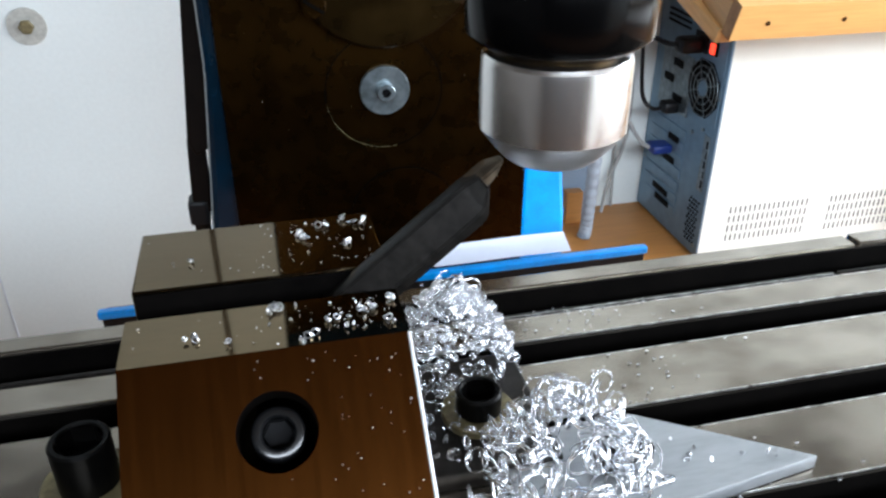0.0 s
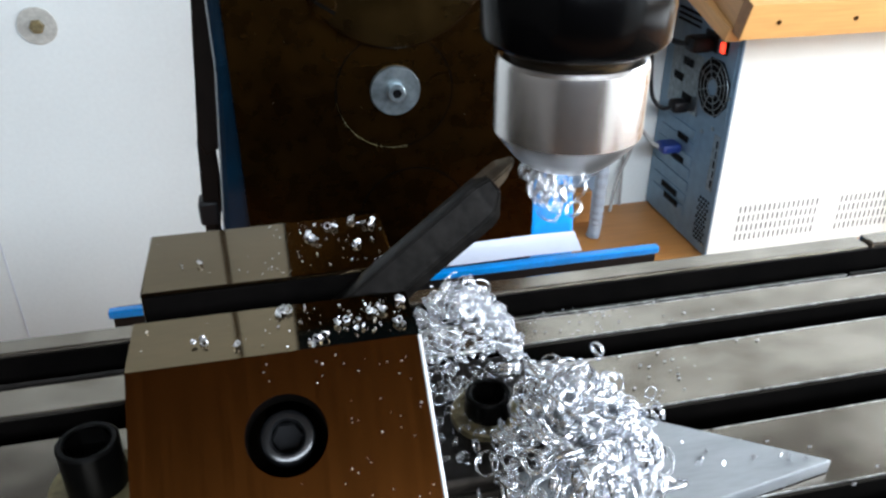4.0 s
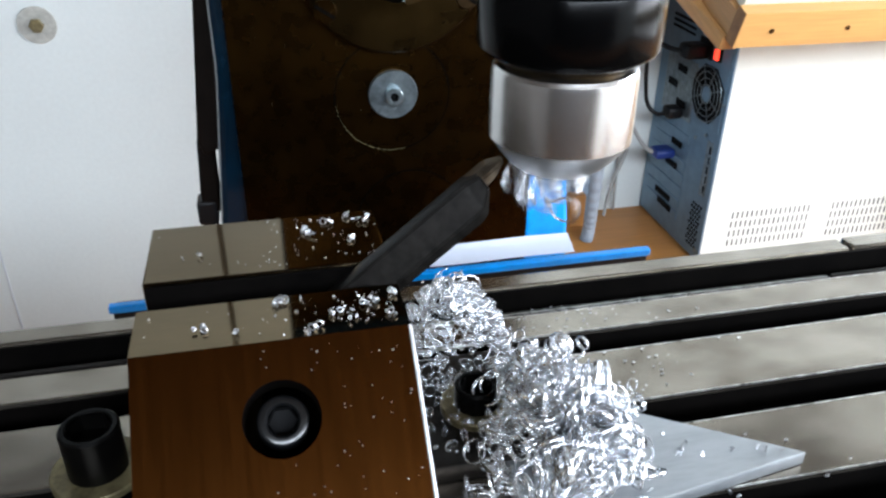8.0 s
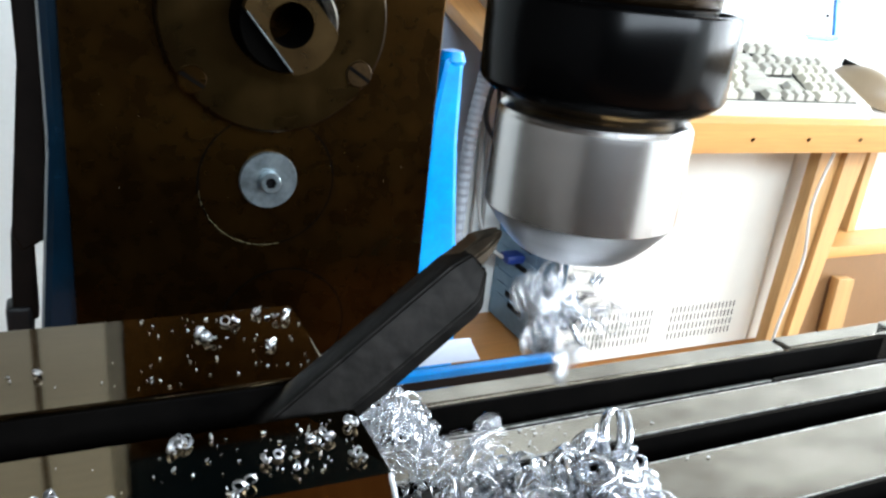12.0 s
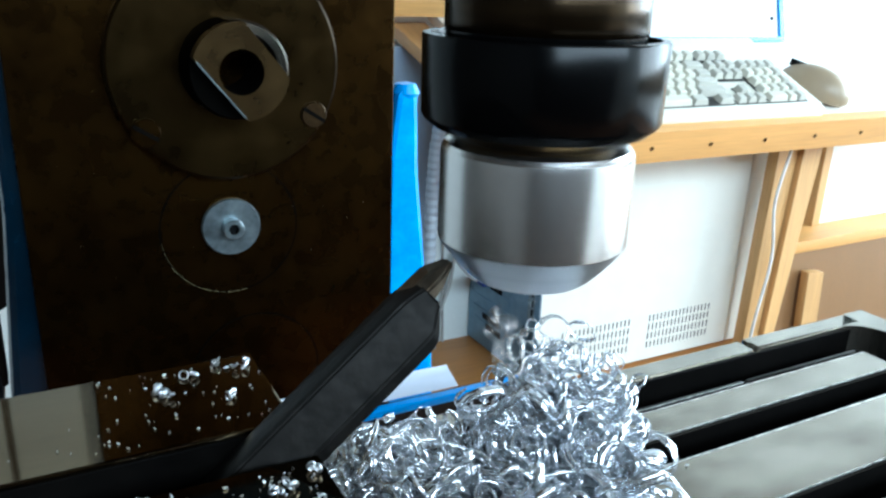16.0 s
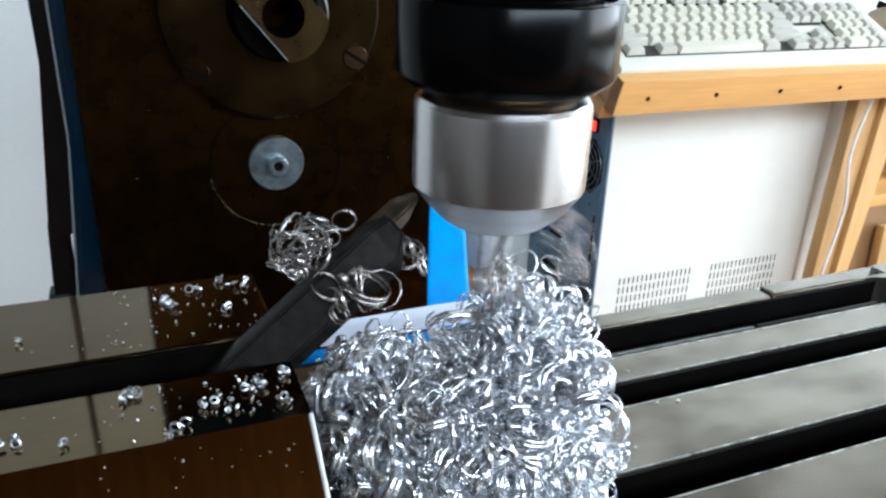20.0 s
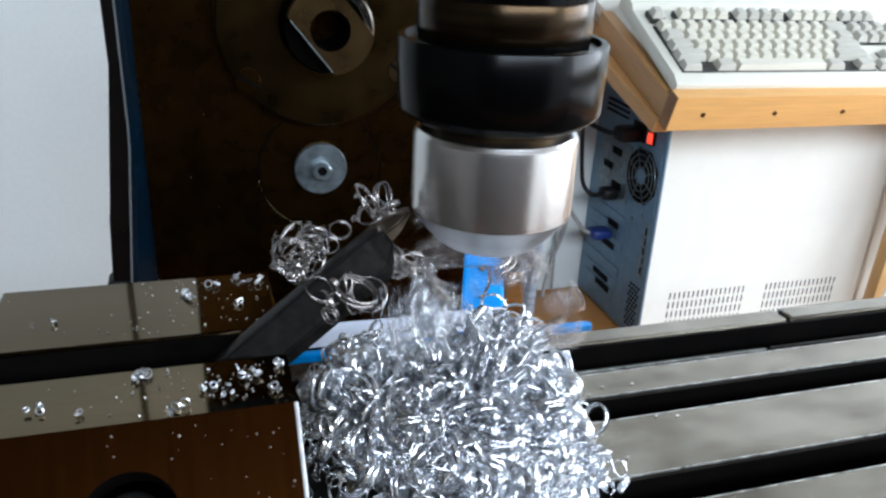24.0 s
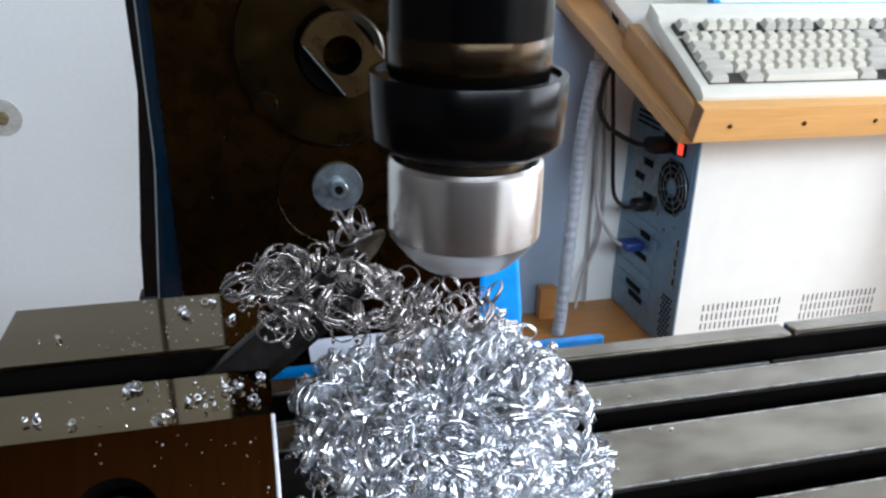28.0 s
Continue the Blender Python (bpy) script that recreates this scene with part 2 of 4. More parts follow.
def finish(bm, name, mats, smooth=35):
    me = bpy.data.meshes.new(name)
    bmesh.ops.recalc_face_normals(bm, faces=bm.faces)
    bm.to_mesh(me)
    bm.free()
    for m in mats if isinstance(mats, (list, tuple)) else [mats]:
        me.materials.append(m)
    if smooth:
        me.polygons.foreach_set("use_smooth", [True] * len(me.polygons))
        me.set_sharp_from_angle(angle=radians(smooth))
        # large flat faces keep their true normals, so that polished ones mirror straight
        large = 0.04 * sum(f.area for f in me.polygons)
        me.polygons.foreach_set("use_smooth", [not (f.area > large and max(map(abs, f.normal)) > 0.9999) for f in me.polygons])
    return me


def part(name, bm, mats, parent, label="", smooth=35):
    base = BASE[parent.name]
    bmesh.ops.translate(bm, vec=-base, verts=bm.verts)
    ob = new(name, finish(bm, name, mats, smooth))
    ob.parent = parent
    BASE[ob.name] = base
    return tagged(ob, label)


def piece(name, me, parent, m=None):
    ob = new(name, me)
    ob.parent = parent
    BASE[ob.name] = BASE[parent.name]
    if m is not None:
        ob.matrix_basis = m
    return ob


def solo(name, bm, mats, base, label, category, group="", kind="", smooth=35):
    bmesh.ops.translate(bm, vec=-Vector(base), verts=bm.verts)
    ob = new(name, finish(bm, name, mats, smooth))
    ob.location = base
    BASE[ob.name] = Vector(base)
    return tagged(ob, label, category, group, kind)


def box(x0, x1, y0, y1, z0, z1, bevel=0.0008, segments=2):
    bm = bmesh.new()
    bmesh.ops.create_cube(bm, size=1, matrix=Matrix.Translation(((x0 + x1) / 2, (y0 + y1) / 2, (z0 + z1) / 2)) @ Matrix.Diagonal((x1 - x0, y1 - y0, z1 - z0, 1)))
    if bevel:
        bmesh.ops.bevel(bm, geom=bm.edges[:], offset=bevel, segments=segments, affect="EDGES", profile=0.5)
    return bm


def lathe(profile, centre=(0, 0, 0), axis="z", segs=64):
    """A turned body from (radius, height) pairs, closed at both ends where the radius is 0."""
    bm = bmesh.new()
    rings = []
    for r, h in profile:
        if r < 1e-6:
            rings.append([bm.verts.new((0, 0, h))])
        else:
            rings.append([bm.verts.new((r * math.cos(2 * math.pi * k / segs), r * math.sin(2 * math.pi * k / segs), h)) for k in range(segs)])
    for a, b in zip(rings, rings[1:]):
        for k in range(segs):
            q = [a[k % len(a)], a[(k + 1) % len(a)], b[(k + 1) % len(b)], b[k % len(b)]]
            q = list(dict.fromkeys(q))
            if len(q) > 2:
                bm.faces.new(q)
    turn = Matrix.Identity(4)
    if axis == "y":
        turn = Matrix.Rotation(radians(90), 4, "X")  # height runs towards -y
    elif axis == "x":
        turn = Matrix.Rotation(radians(90), 4, "Y")
    bmesh.ops.transform(bm, matrix=Matrix.Translation(centre) @ turn, verts=bm.verts)
    return bm


def prism(points, lo, hi, axis="z", bevel=0.0):
    """A polygon pulled along an axis from lo to hi; points in the other two axes in xyz order."""
    bm = bmesh.new()
    put = {"z": lambda p, h: (p[0], p[1], h), "y": lambda p, h: (p[0], h, p[1]), "x": lambda p, h: (h, p[0], p[1])}[axis]
    a, b = [bm.verts.new(put(p, lo)) for p in points], [bm.verts.new(put(p, hi)) for p in points]
    bm.faces.new(a), bm.faces.new(b[::-1])
    for k in range(len(points)):
        bm.faces.new((a[k], a[(k + 1) % len(a)], b[(k + 1) % len(b)], b[k]))
    bmesh.ops.recalc_face_normals(bm, faces=bm.faces)
    if bevel:
        bmesh.ops.bevel(bm, geom=bm.edges[:], offset=bevel, segments=2, affect="EDGES", profile=0.5)
    return bm


def tube(points, radius, segs=10, rib=None, steps=6):
    """A round cable through the points, smoothed; rib(k) scales the radius of ring k."""
    pts = [Vector(p) for p in points]
    path = []
    for k in range(len(pts) - 1):
        p0, p1, p2, p3 = pts[max(k - 1, 0)], pts[k], pts[k + 1], pts[min(k + 2, len(pts) - 1)]
        for s in range(steps):
            t = s / steps
            path.append(0.5 * (2 * p1 + (p2 - p0) * t + (2 * p0 - 5 * p1 + 4 * p2 - p3) * t * t + (3 * p1 - p0 - 3 * p2 + p3) * t ** 3))
    path.append(pts[-1])
    bm = bmesh.new()
    rings, side = [], Vector((0.3, 0.9, 0.2))
    for k, p in enumerate(path):
        d = (path[min(k + 1, len(path) - 1)] - path[max(k - 1, 0)]).normalized()
        side = (side - d * side.dot(d)).normalized()
        up = d.cross(side)
        r = radius * (rib(k) if rib else 1)
        rings.append([bm.verts.new(p + r * (math.cos(a) * side + math.sin(a) * up)) for a in (2 * math.pi * j / segs for j in range(segs))])
    for a, b in zip(rings, rings[1:]):
        for j in range(segs):
            bm.faces.new((a[j], a[(j + 1) % segs], b[(j + 1) % segs], b[j]))
    bm.faces.new(rings[0][::-1]), bm.faces.new(rings[-1])
    return bm


def holed(x0, x1, z0, z1, cx, cz, r, y0, y1, segs=48):
    """A block between y0 (front) and y1 with a round hole bored right through along y."""
    bm = bmesh.new()

    def rim(a):
        dx, dz = math.cos(a), math.sin(a)
        k = min(((x1 if dx > 0 else x0) - cx) / dx if abs(dx) > 1e-9 else 9, ((z1 if dz > 0 else z0) - cz) / dz if abs(dz) > 1e-9 else 9)
        return cx + k * dx, cz + k * dz

    angles = sorted({2 * math.pi * k / segs for k in range(segs)} | {math.atan2(z - cz, x - cx) % (2 * math.pi) for x in (x0, x1) for z in (z0, z1)})
    loops = []
    for y in (y0, y1):
        loops.append(([bm.verts.new((cx + r * math.cos(a), y, cz + r * math.sin(a))) for a in angles], [bm.verts.new((rim(a)[0], y, rim(a)[1])) for a in angles]))
    (i0, o0), (i1, o1) = loops
    n = len(angles)
    for k in range(n):
        j = (k + 1) % n
        bm.faces.new((i0[k], i0[j], o0[j], o0[k]))
        bm.faces.new((i1[j], i1[k], o1[k], o1[j]))
        bm.faces.new((i0[j], i0[k], i1[k], i1[j]))
        bm.faces.new((o0[k], o0[j], o1[j], o1[k]))
    return bm


def merge(*bms):
    out = bmesh.new()
    for b in bms:
        me = bpy.data.meshes.new("scrap")
        b.to_mesh(me)
        b.free()
        out.from_mesh(me)
        bpy.data.meshes.remove(me)
    return out


def socket_head(cx, cy, z0, z1, r, hexr):
    """Cap screw, upright, its hexagon socket sunk from above."""
    bm = lathe([(0, z0), (r, z0), (r, z1 - 0.0008), (r - 0.0008, z1), (hexr + 0.0006, z1), (hexr, z1 - 0.0006)], (cx, cy, 0), segs=36)
    hexa = lathe([(hexr, z1 - 0.0006), (hexr * 0.97, z1 - 0.007), (0, z1 - 0.0075)], (cx, cy, 0), segs=6)
    return merge(bm, hexa)


# ---- the room ----
def room():
    y1, x0, x1, y0, z0, z1 = 0.733, -1.5, 3.0, -2.1, -0.95, 1.28
    solo("floor", box(x0, x1, y0, y1, z0 - 0.05, z0, 0), M["floor"], (0, 0, z0), "dark brown workshop floor boards", "floor", kind="structure")
    solo("ceiling", box(x0, x1, y0, y1, z1, z1 + 0.05, 0), M["ceiling_boards"], (0, 0, z1), "brown wooden board ceiling", "ceiling", kind="structure")
    solo("wall_back", box(x0, x1, y1, y1 + 0.1, z0, z1, 0), M["white_wall"], (0, y1, z0), "white painted wall behind the machine", "wall", kind="structure")
    solo("wall_left", box(x0 - 0.1, x0, y0, y1, z0, z1, 0), M["wood_panel"], (x0, 0, z0), "dark grey wall", "wall", kind="structure")
    # right wall with a window opening
    wy0, wy1, wz0, wz1 = -2.02, 0.6, -0.87, 1.12
    bm = merge(box(x1, x1 + 0.1, y0, wy0, z0, z1, 0), box(x1, x1 + 0.1, wy1, y1, z0, z1, 0), box(x1, x1 + 0.1, wy0, wy1, z0, wz0, 0), box(x1, x1 + 0.1, wy0, wy1, wz1, z1, 0))
    solo("wall_right", bm, M["white_wall"], (x1, 0, z0), "white wall with a wide bright window", "wall", kind="structure")
    gx0, gx1, gz0, gz1 = -0.85, 1.75, 0.66, 1.2
    # The white stretch is unseen, added as a reflector for the workpiece.
    for name, spans, m, label in (("wall_front", ((x0, gx0, z0, z1), (gx0, 1.2, z0, gz0), (gx0, 1.2, gz1, z1)), "front_panel", "dark boarded wall with a high window"), ("wall_front_reflector", ((1.2, gx1, z0, gz0), (1.2, gx1, gz1, z1), (gx1, x1, z0, z1)), "white_wall", "unseen white stretch of wall added to brighten reflections")):
        bm = merge(*(box(p, q, y0 - 0.1, y0, c, d, 0) for p, q, c, d in spans))
        solo(name, bm, M[m], (spans[0][0], y0, z0), label, "wall", kind="structure")
    # Unseen dark panels, added so the table lands mirror something dark.
    for xa, xb, za in ((x0, -0.42, 0.80), (0.50, 1.28, 1.08)):
        solo("unseen_dark_panel", box(xa, xb, y1 - 0.03, y1 - 0.0005, za, z1, 0.001), M["front_panel"], (xa, y1, za), "unseen dark panel added high on the wall to darken reflections", "wall", kind="structure")
    solo("trim", box(-0.538, -0.536, y1 - 0.001, y1, z0, z1, 0), M["grey_wall"], (-0.537, y1, z0), "grey joint between two white wall boards", "trim", kind="structure")
    b = thing("wall_bolt", (-0.40, y1, -0.135), "corroded bolt with a pale washer in the white wall", "bolt")
    part("washer", lathe([(0, 0), (0.027, 0), (0.027, 0.002), (0.0262, 0.003), (0, 0.003)], (WB[0], y1, WB[1]), "y", 40), M["pale_washer"], b)
    part("bolt_head", lathe([(0, 0.003), (0.0105, 0.003), (0.0105, 0.009), (0.009, 0.0105), (0, 0.0105)], (WB[0], y1, WB[1]), "y", 6), M["khaki_bolt"], b, "khaki corroded hexagon head")


WB = (-0.399, -0.111)
room()


# ---- milling machine column ----
def column():
    c = thing("milling_machine_column", (0, 0.15, -0.95), "dark blue milling machine column with a brown oily front face", "milling machine")
    part("body", prism([(-0.085, 0.55), (-0.085, 0.168), (-0.090, 0.158), (-0.118, 0.150), (-0.118, 0.02), (-0.1275, -0.09), (-0.150, -0.40), (-0.155, -0.95), (0.104, -0.95), (0.104, 0.55)], 0.006, 0.32, "y", 0.005), M["machine_blue"], c, "dark blue painted casting")
    part("front_face", prism([(-0.1085, -0.6), (-0.1085, 0.150), (-0.0845, 0.160), (-0.0845, 0.275), (0.106, 0.275), (0.106, -0.6)], 0.0, 0.008, "y", 0.001), M["cast_face"], c, "brown oil-stained machined face")
    cx, cz = 0.0015, 0.0945
    f = part("spindle_flange", lathe([(0.0265, 0.0), (0.0265, 0.0095), (0.0625, 0.0095), (0.064, 0.008), (0.064, 0)], (cx, 0, cz), "y", 96), M["flange"], c, "oily steel flange ring")
    # Nose face is near-black: the shadow round the tang is put into its colour.
    n = part("spindle_nose", lathe([(0.0262, 0.0), (0.0262, 0.03), (0.025, 0.032), (0.0125, 0.032), (0.0122, 0.03), (0.0122, -0.052), (0, -0.052)], (cx, 0, cz), "y", 64), [M["groove"]], c, "horizontal spindle nose with a black bore")
    rim = lathe([(0.0205, 0.0318), (0.0208, 0.0352), (0.0250, 0.0362), (0.0265, 0.0345), (0.0266, 0.012), (0.0262, 0.011)], (cx, 0, cz), "y", 64)
    # Rim faces outside this arc are left out.
    worn = [f for f in rim.faces if not -22 < math.degrees(math.atan2(f.calc_center_median().z - cz, f.calc_center_median().x - cx)) < 104]
    bmesh.ops.delete(rim, geom=worn, context="FACES")
    part("nose_rim", rim, M["rim_steel"], n, "bright rim of the nose, built over part of its round")
    # driving tang: the nose face cut away along two parallel flats
    face = []
    for k in range(64):
        a = 2 * math.pi * k / 64
        p = Vector((0.0256 * math.cos(a), 0.0256 * math.sin(a)))
        f = p.x * 0.777 + p.y * 0.63
        g = max(-0.0142, min(0.0178, f)) - f
        face.append((p.x + g * 0.777, p.y + g * 0.63))
    tang = bmesh.new()
    loops = [[tang.verts.new((cx + x * q, y, cz + z * q)) for x, z in face] for q, y in ((1, -0.0315), (1, -0.0395))]
    bore = [[tang.verts.new((cx + 0.0118 * math.cos(2 * math.pi * k / 64), y, cz + 0.0118 * math.sin(2 * math.pi * k / 64))) for k in range(64)] for y in (-0.0395, -0.0315)]
    ring = loops + bore
    for a, b in zip(ring, ring[1:]):
        for k in range(64):
            tang.faces.new((a[k], a[(k + 1) % 64], b[(k + 1) % 64], b[k]))
    bmesh.ops.remove_doubles(tang, verts=tang.verts, dist=1e-6)
    # Black bore wall: the darkness inside the bore is in its colour.
    part("bore", lathe([(0.0117, 0.0318), (0.0114, -0.05), (0, -0.05)], (cx, 0, cz), "y", 48), M["recess_shade"], n, "black bore")
    shine = box(-0.0003, 0.0004, -0.0398, -0.0389, -0.019, 0.019, 0)
    bmesh.ops.rotate(shine, cent=(0, 0, 0), matrix=Matrix.Rotation(-math.atan2(0.63, 0.777), 3, "Y"), verts=shine.verts)
    bmesh.ops.translate(shine, vec=(cx - 0.0142 * 0.777, 0, cz - 0.0142 * 0.63), verts=shine.verts)
    part("worn_flat", shine, M["zinc"], n, "bright worn edge of the flat")
    for f in tang.faces:
        p = f.calc_center_median()
        f.material_index = 1 if (p.x - cx) ** 2 + (p.z - cz) ** 2 < 0.0122 ** 2 else 0
    part("driving_tang", tang, [M["nose"], M["recess_shade"]], n, "worn steel tang with two flats")
    for x, z in ((0.0499, 0.0656), (-0.0445, 0.0600)):
        sc = part("flange_screw", lathe([(0, 0.0085), (0.0078, 0.0085), (0.0078, 0.0104), (0.0072, 0.0110), (0, 0.0112)], (x, 0, z), "y", 32), M["flange_screw" if x > 0 else "cast_face"], c, "slotted screw head")
        slot = box(-0.0075, 0.0075, -0.0113, -0.0104, -0.0011, 0.0011, 0)
        bmesh.ops.rotate(slot, cent=(0, 0, 0), matrix=Matrix.Rotation(radians(33), 3, "Y"), verts=slot.verts)
        bmesh.ops.translate(slot, vec=(x, 0, z), verts=slot.verts)
        part("screw_slot", slot, M["recess_shade"], sc)
    # overarm bore covers below the spindle
    for x, z, r in ((0.0, -0.0015, 0.041), (0.012, -0.100, 0.041)):
        part("bore_cover", lathe([(0, 0.0), (r - 0.0010, 0.0), (r - 0.0010, 0.0004), (0, 0.0004)], (x, 0, z), "y", 96), M["cast_face"], c, "round cover plug flush in the face", 15)
        part("cover_groove", lathe([(r - 0.0010, 0.0), (r - 0.0010, 0.0003), (r, 0.0003), (r, 0)], (x, 0, z), "y", 96), M["groove"], c)
    # bare scratch where the lower edge of the upper cover has been knocked, and stuck splinters
    scratch = bmesh.new()
    rs = random.Random(5)
    for k in range(46):
        a = radians(188 + 92 * k / 45)
        if rs.random() < 0.12:
            continue
        wide = rs.uniform(0.00006, 0.00015)
        bmesh.ops.create_cube(scratch, size=1, matrix=Matrix.Translation((0.0405 * math.cos(a), -0.0006, -0.0015 + 0.0405 * math.sin(a))) @ Matrix.Rotation(-a, 4, "Y") @ Matrix.Diagonal((wide, 0.0008, 0.0015, 1)))
    part("worn_rim", scratch, M["khaki_bolt"], c, "bare bright scratch on the cover edge")
    specks = bmesh.new()
    for k in range(16):
        s = rs.uniform(0.00012, 0.0003)
        bmesh.ops.create_icosphere(specks, subdivisions=1, radius=s, matrix=Matrix.Translation((rs.uniform(-0.1, 0.09), -0.0003, rs.uniform(-0.03, 0.05))))
    part("stuck_splinters", specks, M["crumb"], c, "tiny aluminium splinters stuck in the oil")
    w = part("washer", lathe([(0, 0.0004), (0.0172, 0.0004), (0.0174, 0.0026), (0.0168, 0.0036), (0, 0.0036)], (0, 0, 0), "y", 64), M["zinc"], c, "large zinc-plated washer")
    part("cap_screw", lathe([(0, 0.0036), (0.0062, 0.0036), (0.0062, 0.0092), (0.0056, 0.0098), (0.0034, 0.0098), (0.0031, 0.0094)], (0, 0, 0), "y", 32), M["zinc"], w, "bright cap screw")
    part("hex_socket", lathe([(0.0032, 0.0094), (0.003, 0.006), (0, 0.006)], (0, 0, 0), "y", 6), M["dark"], w)
    return c


column()


def guard_bar():
    g = thing("blue_guard", (0.125, 0.02, -0.16), "bright blue painted tapered guard bar beside the column", "guard")
    part("bar", prism([(0.1075, -0.16), (0.148, -0.16), (0.1465, -0.12), (0.1365, -0.03), (0.1315, 0.02), (0.1300, 0.068), (0.1285, 0.076), (0.120, 0.078), (0.1145, 0.072), (0.1085, 0.03)], 0.012, 0.034, "y", 0.004), M["cyan"], g)
    part("knob", lathe([(0, -0.006), (0.007, -0.005), (0.0095, 0.0), (0.007, 0.006), (0, 0.0075)], (0.1235, 0.02, 0.072), "z", 24), M["cyan"], g)
    part("foot", box(0.104, 0.152, 0.012, 0.05, -0.95, -0.161, 0.003), M["machine_blue"], g)


guard_bar()


def conduit():
    g = thing("cable_conduit", (-0.14, 0.1, -0.95), "dark brown rubber conduit hanging beside the column", "conduit")
    part("upper_sleeve", prism([(-0.1385, 0.162), (-0.1335, 0.15), (-0.1325, 0.05), (-0.144, -0.062), (-0.139, -0.075), (-0.122, -0.066), (-0.118, 0.05), (-0.121, 0.15), (-0.1345, 0.162)], 0.092, 0.112, "y", 0.002), M["rubber"], g)
    part("upper_cable", tube([(-0.1365, 0.102, 0.16), (-0.137, 0.102, 0.3), (-0.136, 0.102, 0.5)], 0.0024), M["brown_cable"], g, "thin brown cable")
    part("lower_sleeve", prism([(-0.1445, -0.06), (-0.1485, -0.123), (-0.1455, -0.128), (-0.132, -0.126), (-0.1315, -0.06)], 0.094, 0.110, "y", 0.0025), M["rubber"], g)
    part("ferrule", box(-0.152, -0.1355, 0.092, 0.113, -0.137, -0.115, 0.003), M["black_plastic"], g)
    part("tail", tube([(-0.143, 0.102, -0.13), (-0.144, 0.102, -0.3), (-0.14, 0.104, -0.6), (-0.14, 0.104, -0.95)], 0.0065), M["rubber"], g)


conduit()


# ---- milling table and what rides on it ----
TZ = -0.0318
RIDERS = []


def rides(ob, whole=True):
    RIDERS.append((ob, whole))
    return ob


def table():
    t = rides(thing("milling_table", (0, -0.3, -0.1), "ground cast-iron milling table with T-slots", "milling table"))
    x0, x1 = -0.62, 0.276
    # Slot floor, slot walls and rim face carry the slots' shade as near-black.
    part("bed", prism([(-0.198, -0.030), (-0.210, -0.030), (-0.2105, -0.056), (-0.224, -0.056), (-0.224, -0.058), (-0.52, -0.058), (-0.52, -0.10), (-0.198, -0.10)], x0, 0.312, "x"), M["recess_shade"], t, "slot floor with the shade of the slots in its near-black colour")
    for ya, yb in ((-0.246, -0.2280), (-0.2976, -0.2628), (-0.350, -0.3146), (-0.402, -0.367), (-0.454, -0.419)):
        part("land", box(x0, x1, ya, yb, -0.0585, TZ, 0.0007), M["table_iron"], t, "worn ground land between the slots")
        part("slot_wall", box(x0, x1 - 0.002, ya - 0.0003, yb + 0.0003, -0.0585, TZ - 0.0022, 0), M["recess_shade"], t)
    for yb in (-0.2280, -0.2455, -0.2628, -0.2971, -0.3146, -0.3495, -0.367):
        part("worn_edge", box(-0.12, x1 - 0.001, yb - 0.00045, yb + 0.0001, TZ - 0.0008, TZ + 0.0001, 0), M["worn_edge"], t, "bright worn edge of the slot")
    rim = part("rim", box(x0, 0.213, -0.210, -0.1985, -0.06, -0.0264, 0.0012), M["table_iron"], t)
    part("rim", box(0.2155, 0.297, -0.210, -0.1985, -0.06, -0.0258, 0.0012), M["table_iron"], t)
    # rounded end of the coolant channel
    pts = [(0.312, -0.1985), (0.297, -0.1985)]
    for k in range(9):
        a = radians(90 - 90 * k / 8)
        pts.append((0.280 + 0.0165 * math.cos(a), -0.2265 + 0.0165 * math.sin(a)))
    pts += [(0.2965, -0.52), (0.312, -0.52)]
    part("end_rim", prism(pts, -0.06, -0.0258, "z", 0.0), M["table_iron"], t)
    part("rim_shadow_face", box(x0, 0.297, -0.2112, -0.2098, -0.058, -0.0282, 0), M["recess_shade"], t)
    for xa, xb in ((x0, 0.1905), (0.1935, 0.274)):
        part("channel_strip", box(xa, xb, -0.2246, -0.2226, -0.058, TZ - 0.0010, 0.0004), M["lug_steel"], t, "thin worn ridge along the channel")
    part("worn_edge", box(-0.10, 0.1905, -0.22475, -0.2243, TZ - 0.0016, TZ - 0.0009, 0), M["worn_edge"], t)


table()


def knee():
    k = thing("machine_knee", (0, -0.32, -0.95), "dark blue cast knee and saddle carrying the table", "machine base")
    part("saddle", box(-0.13, 0.13, -0.46, -0.215, -0.165, -0.1086, 0.004), M["machine_blue"], k)
    part("knee_casting", box(-0.10, 0.10, -0.44, -0.22, -0.95, -0.1652, 0.008), M["machine_blue"], k)
    part("slide_block", box(-0.08, 0.08, -0.2199, -0.001, -0.70, -0.45, 0.004), M["machine_blue"], k)


knee()


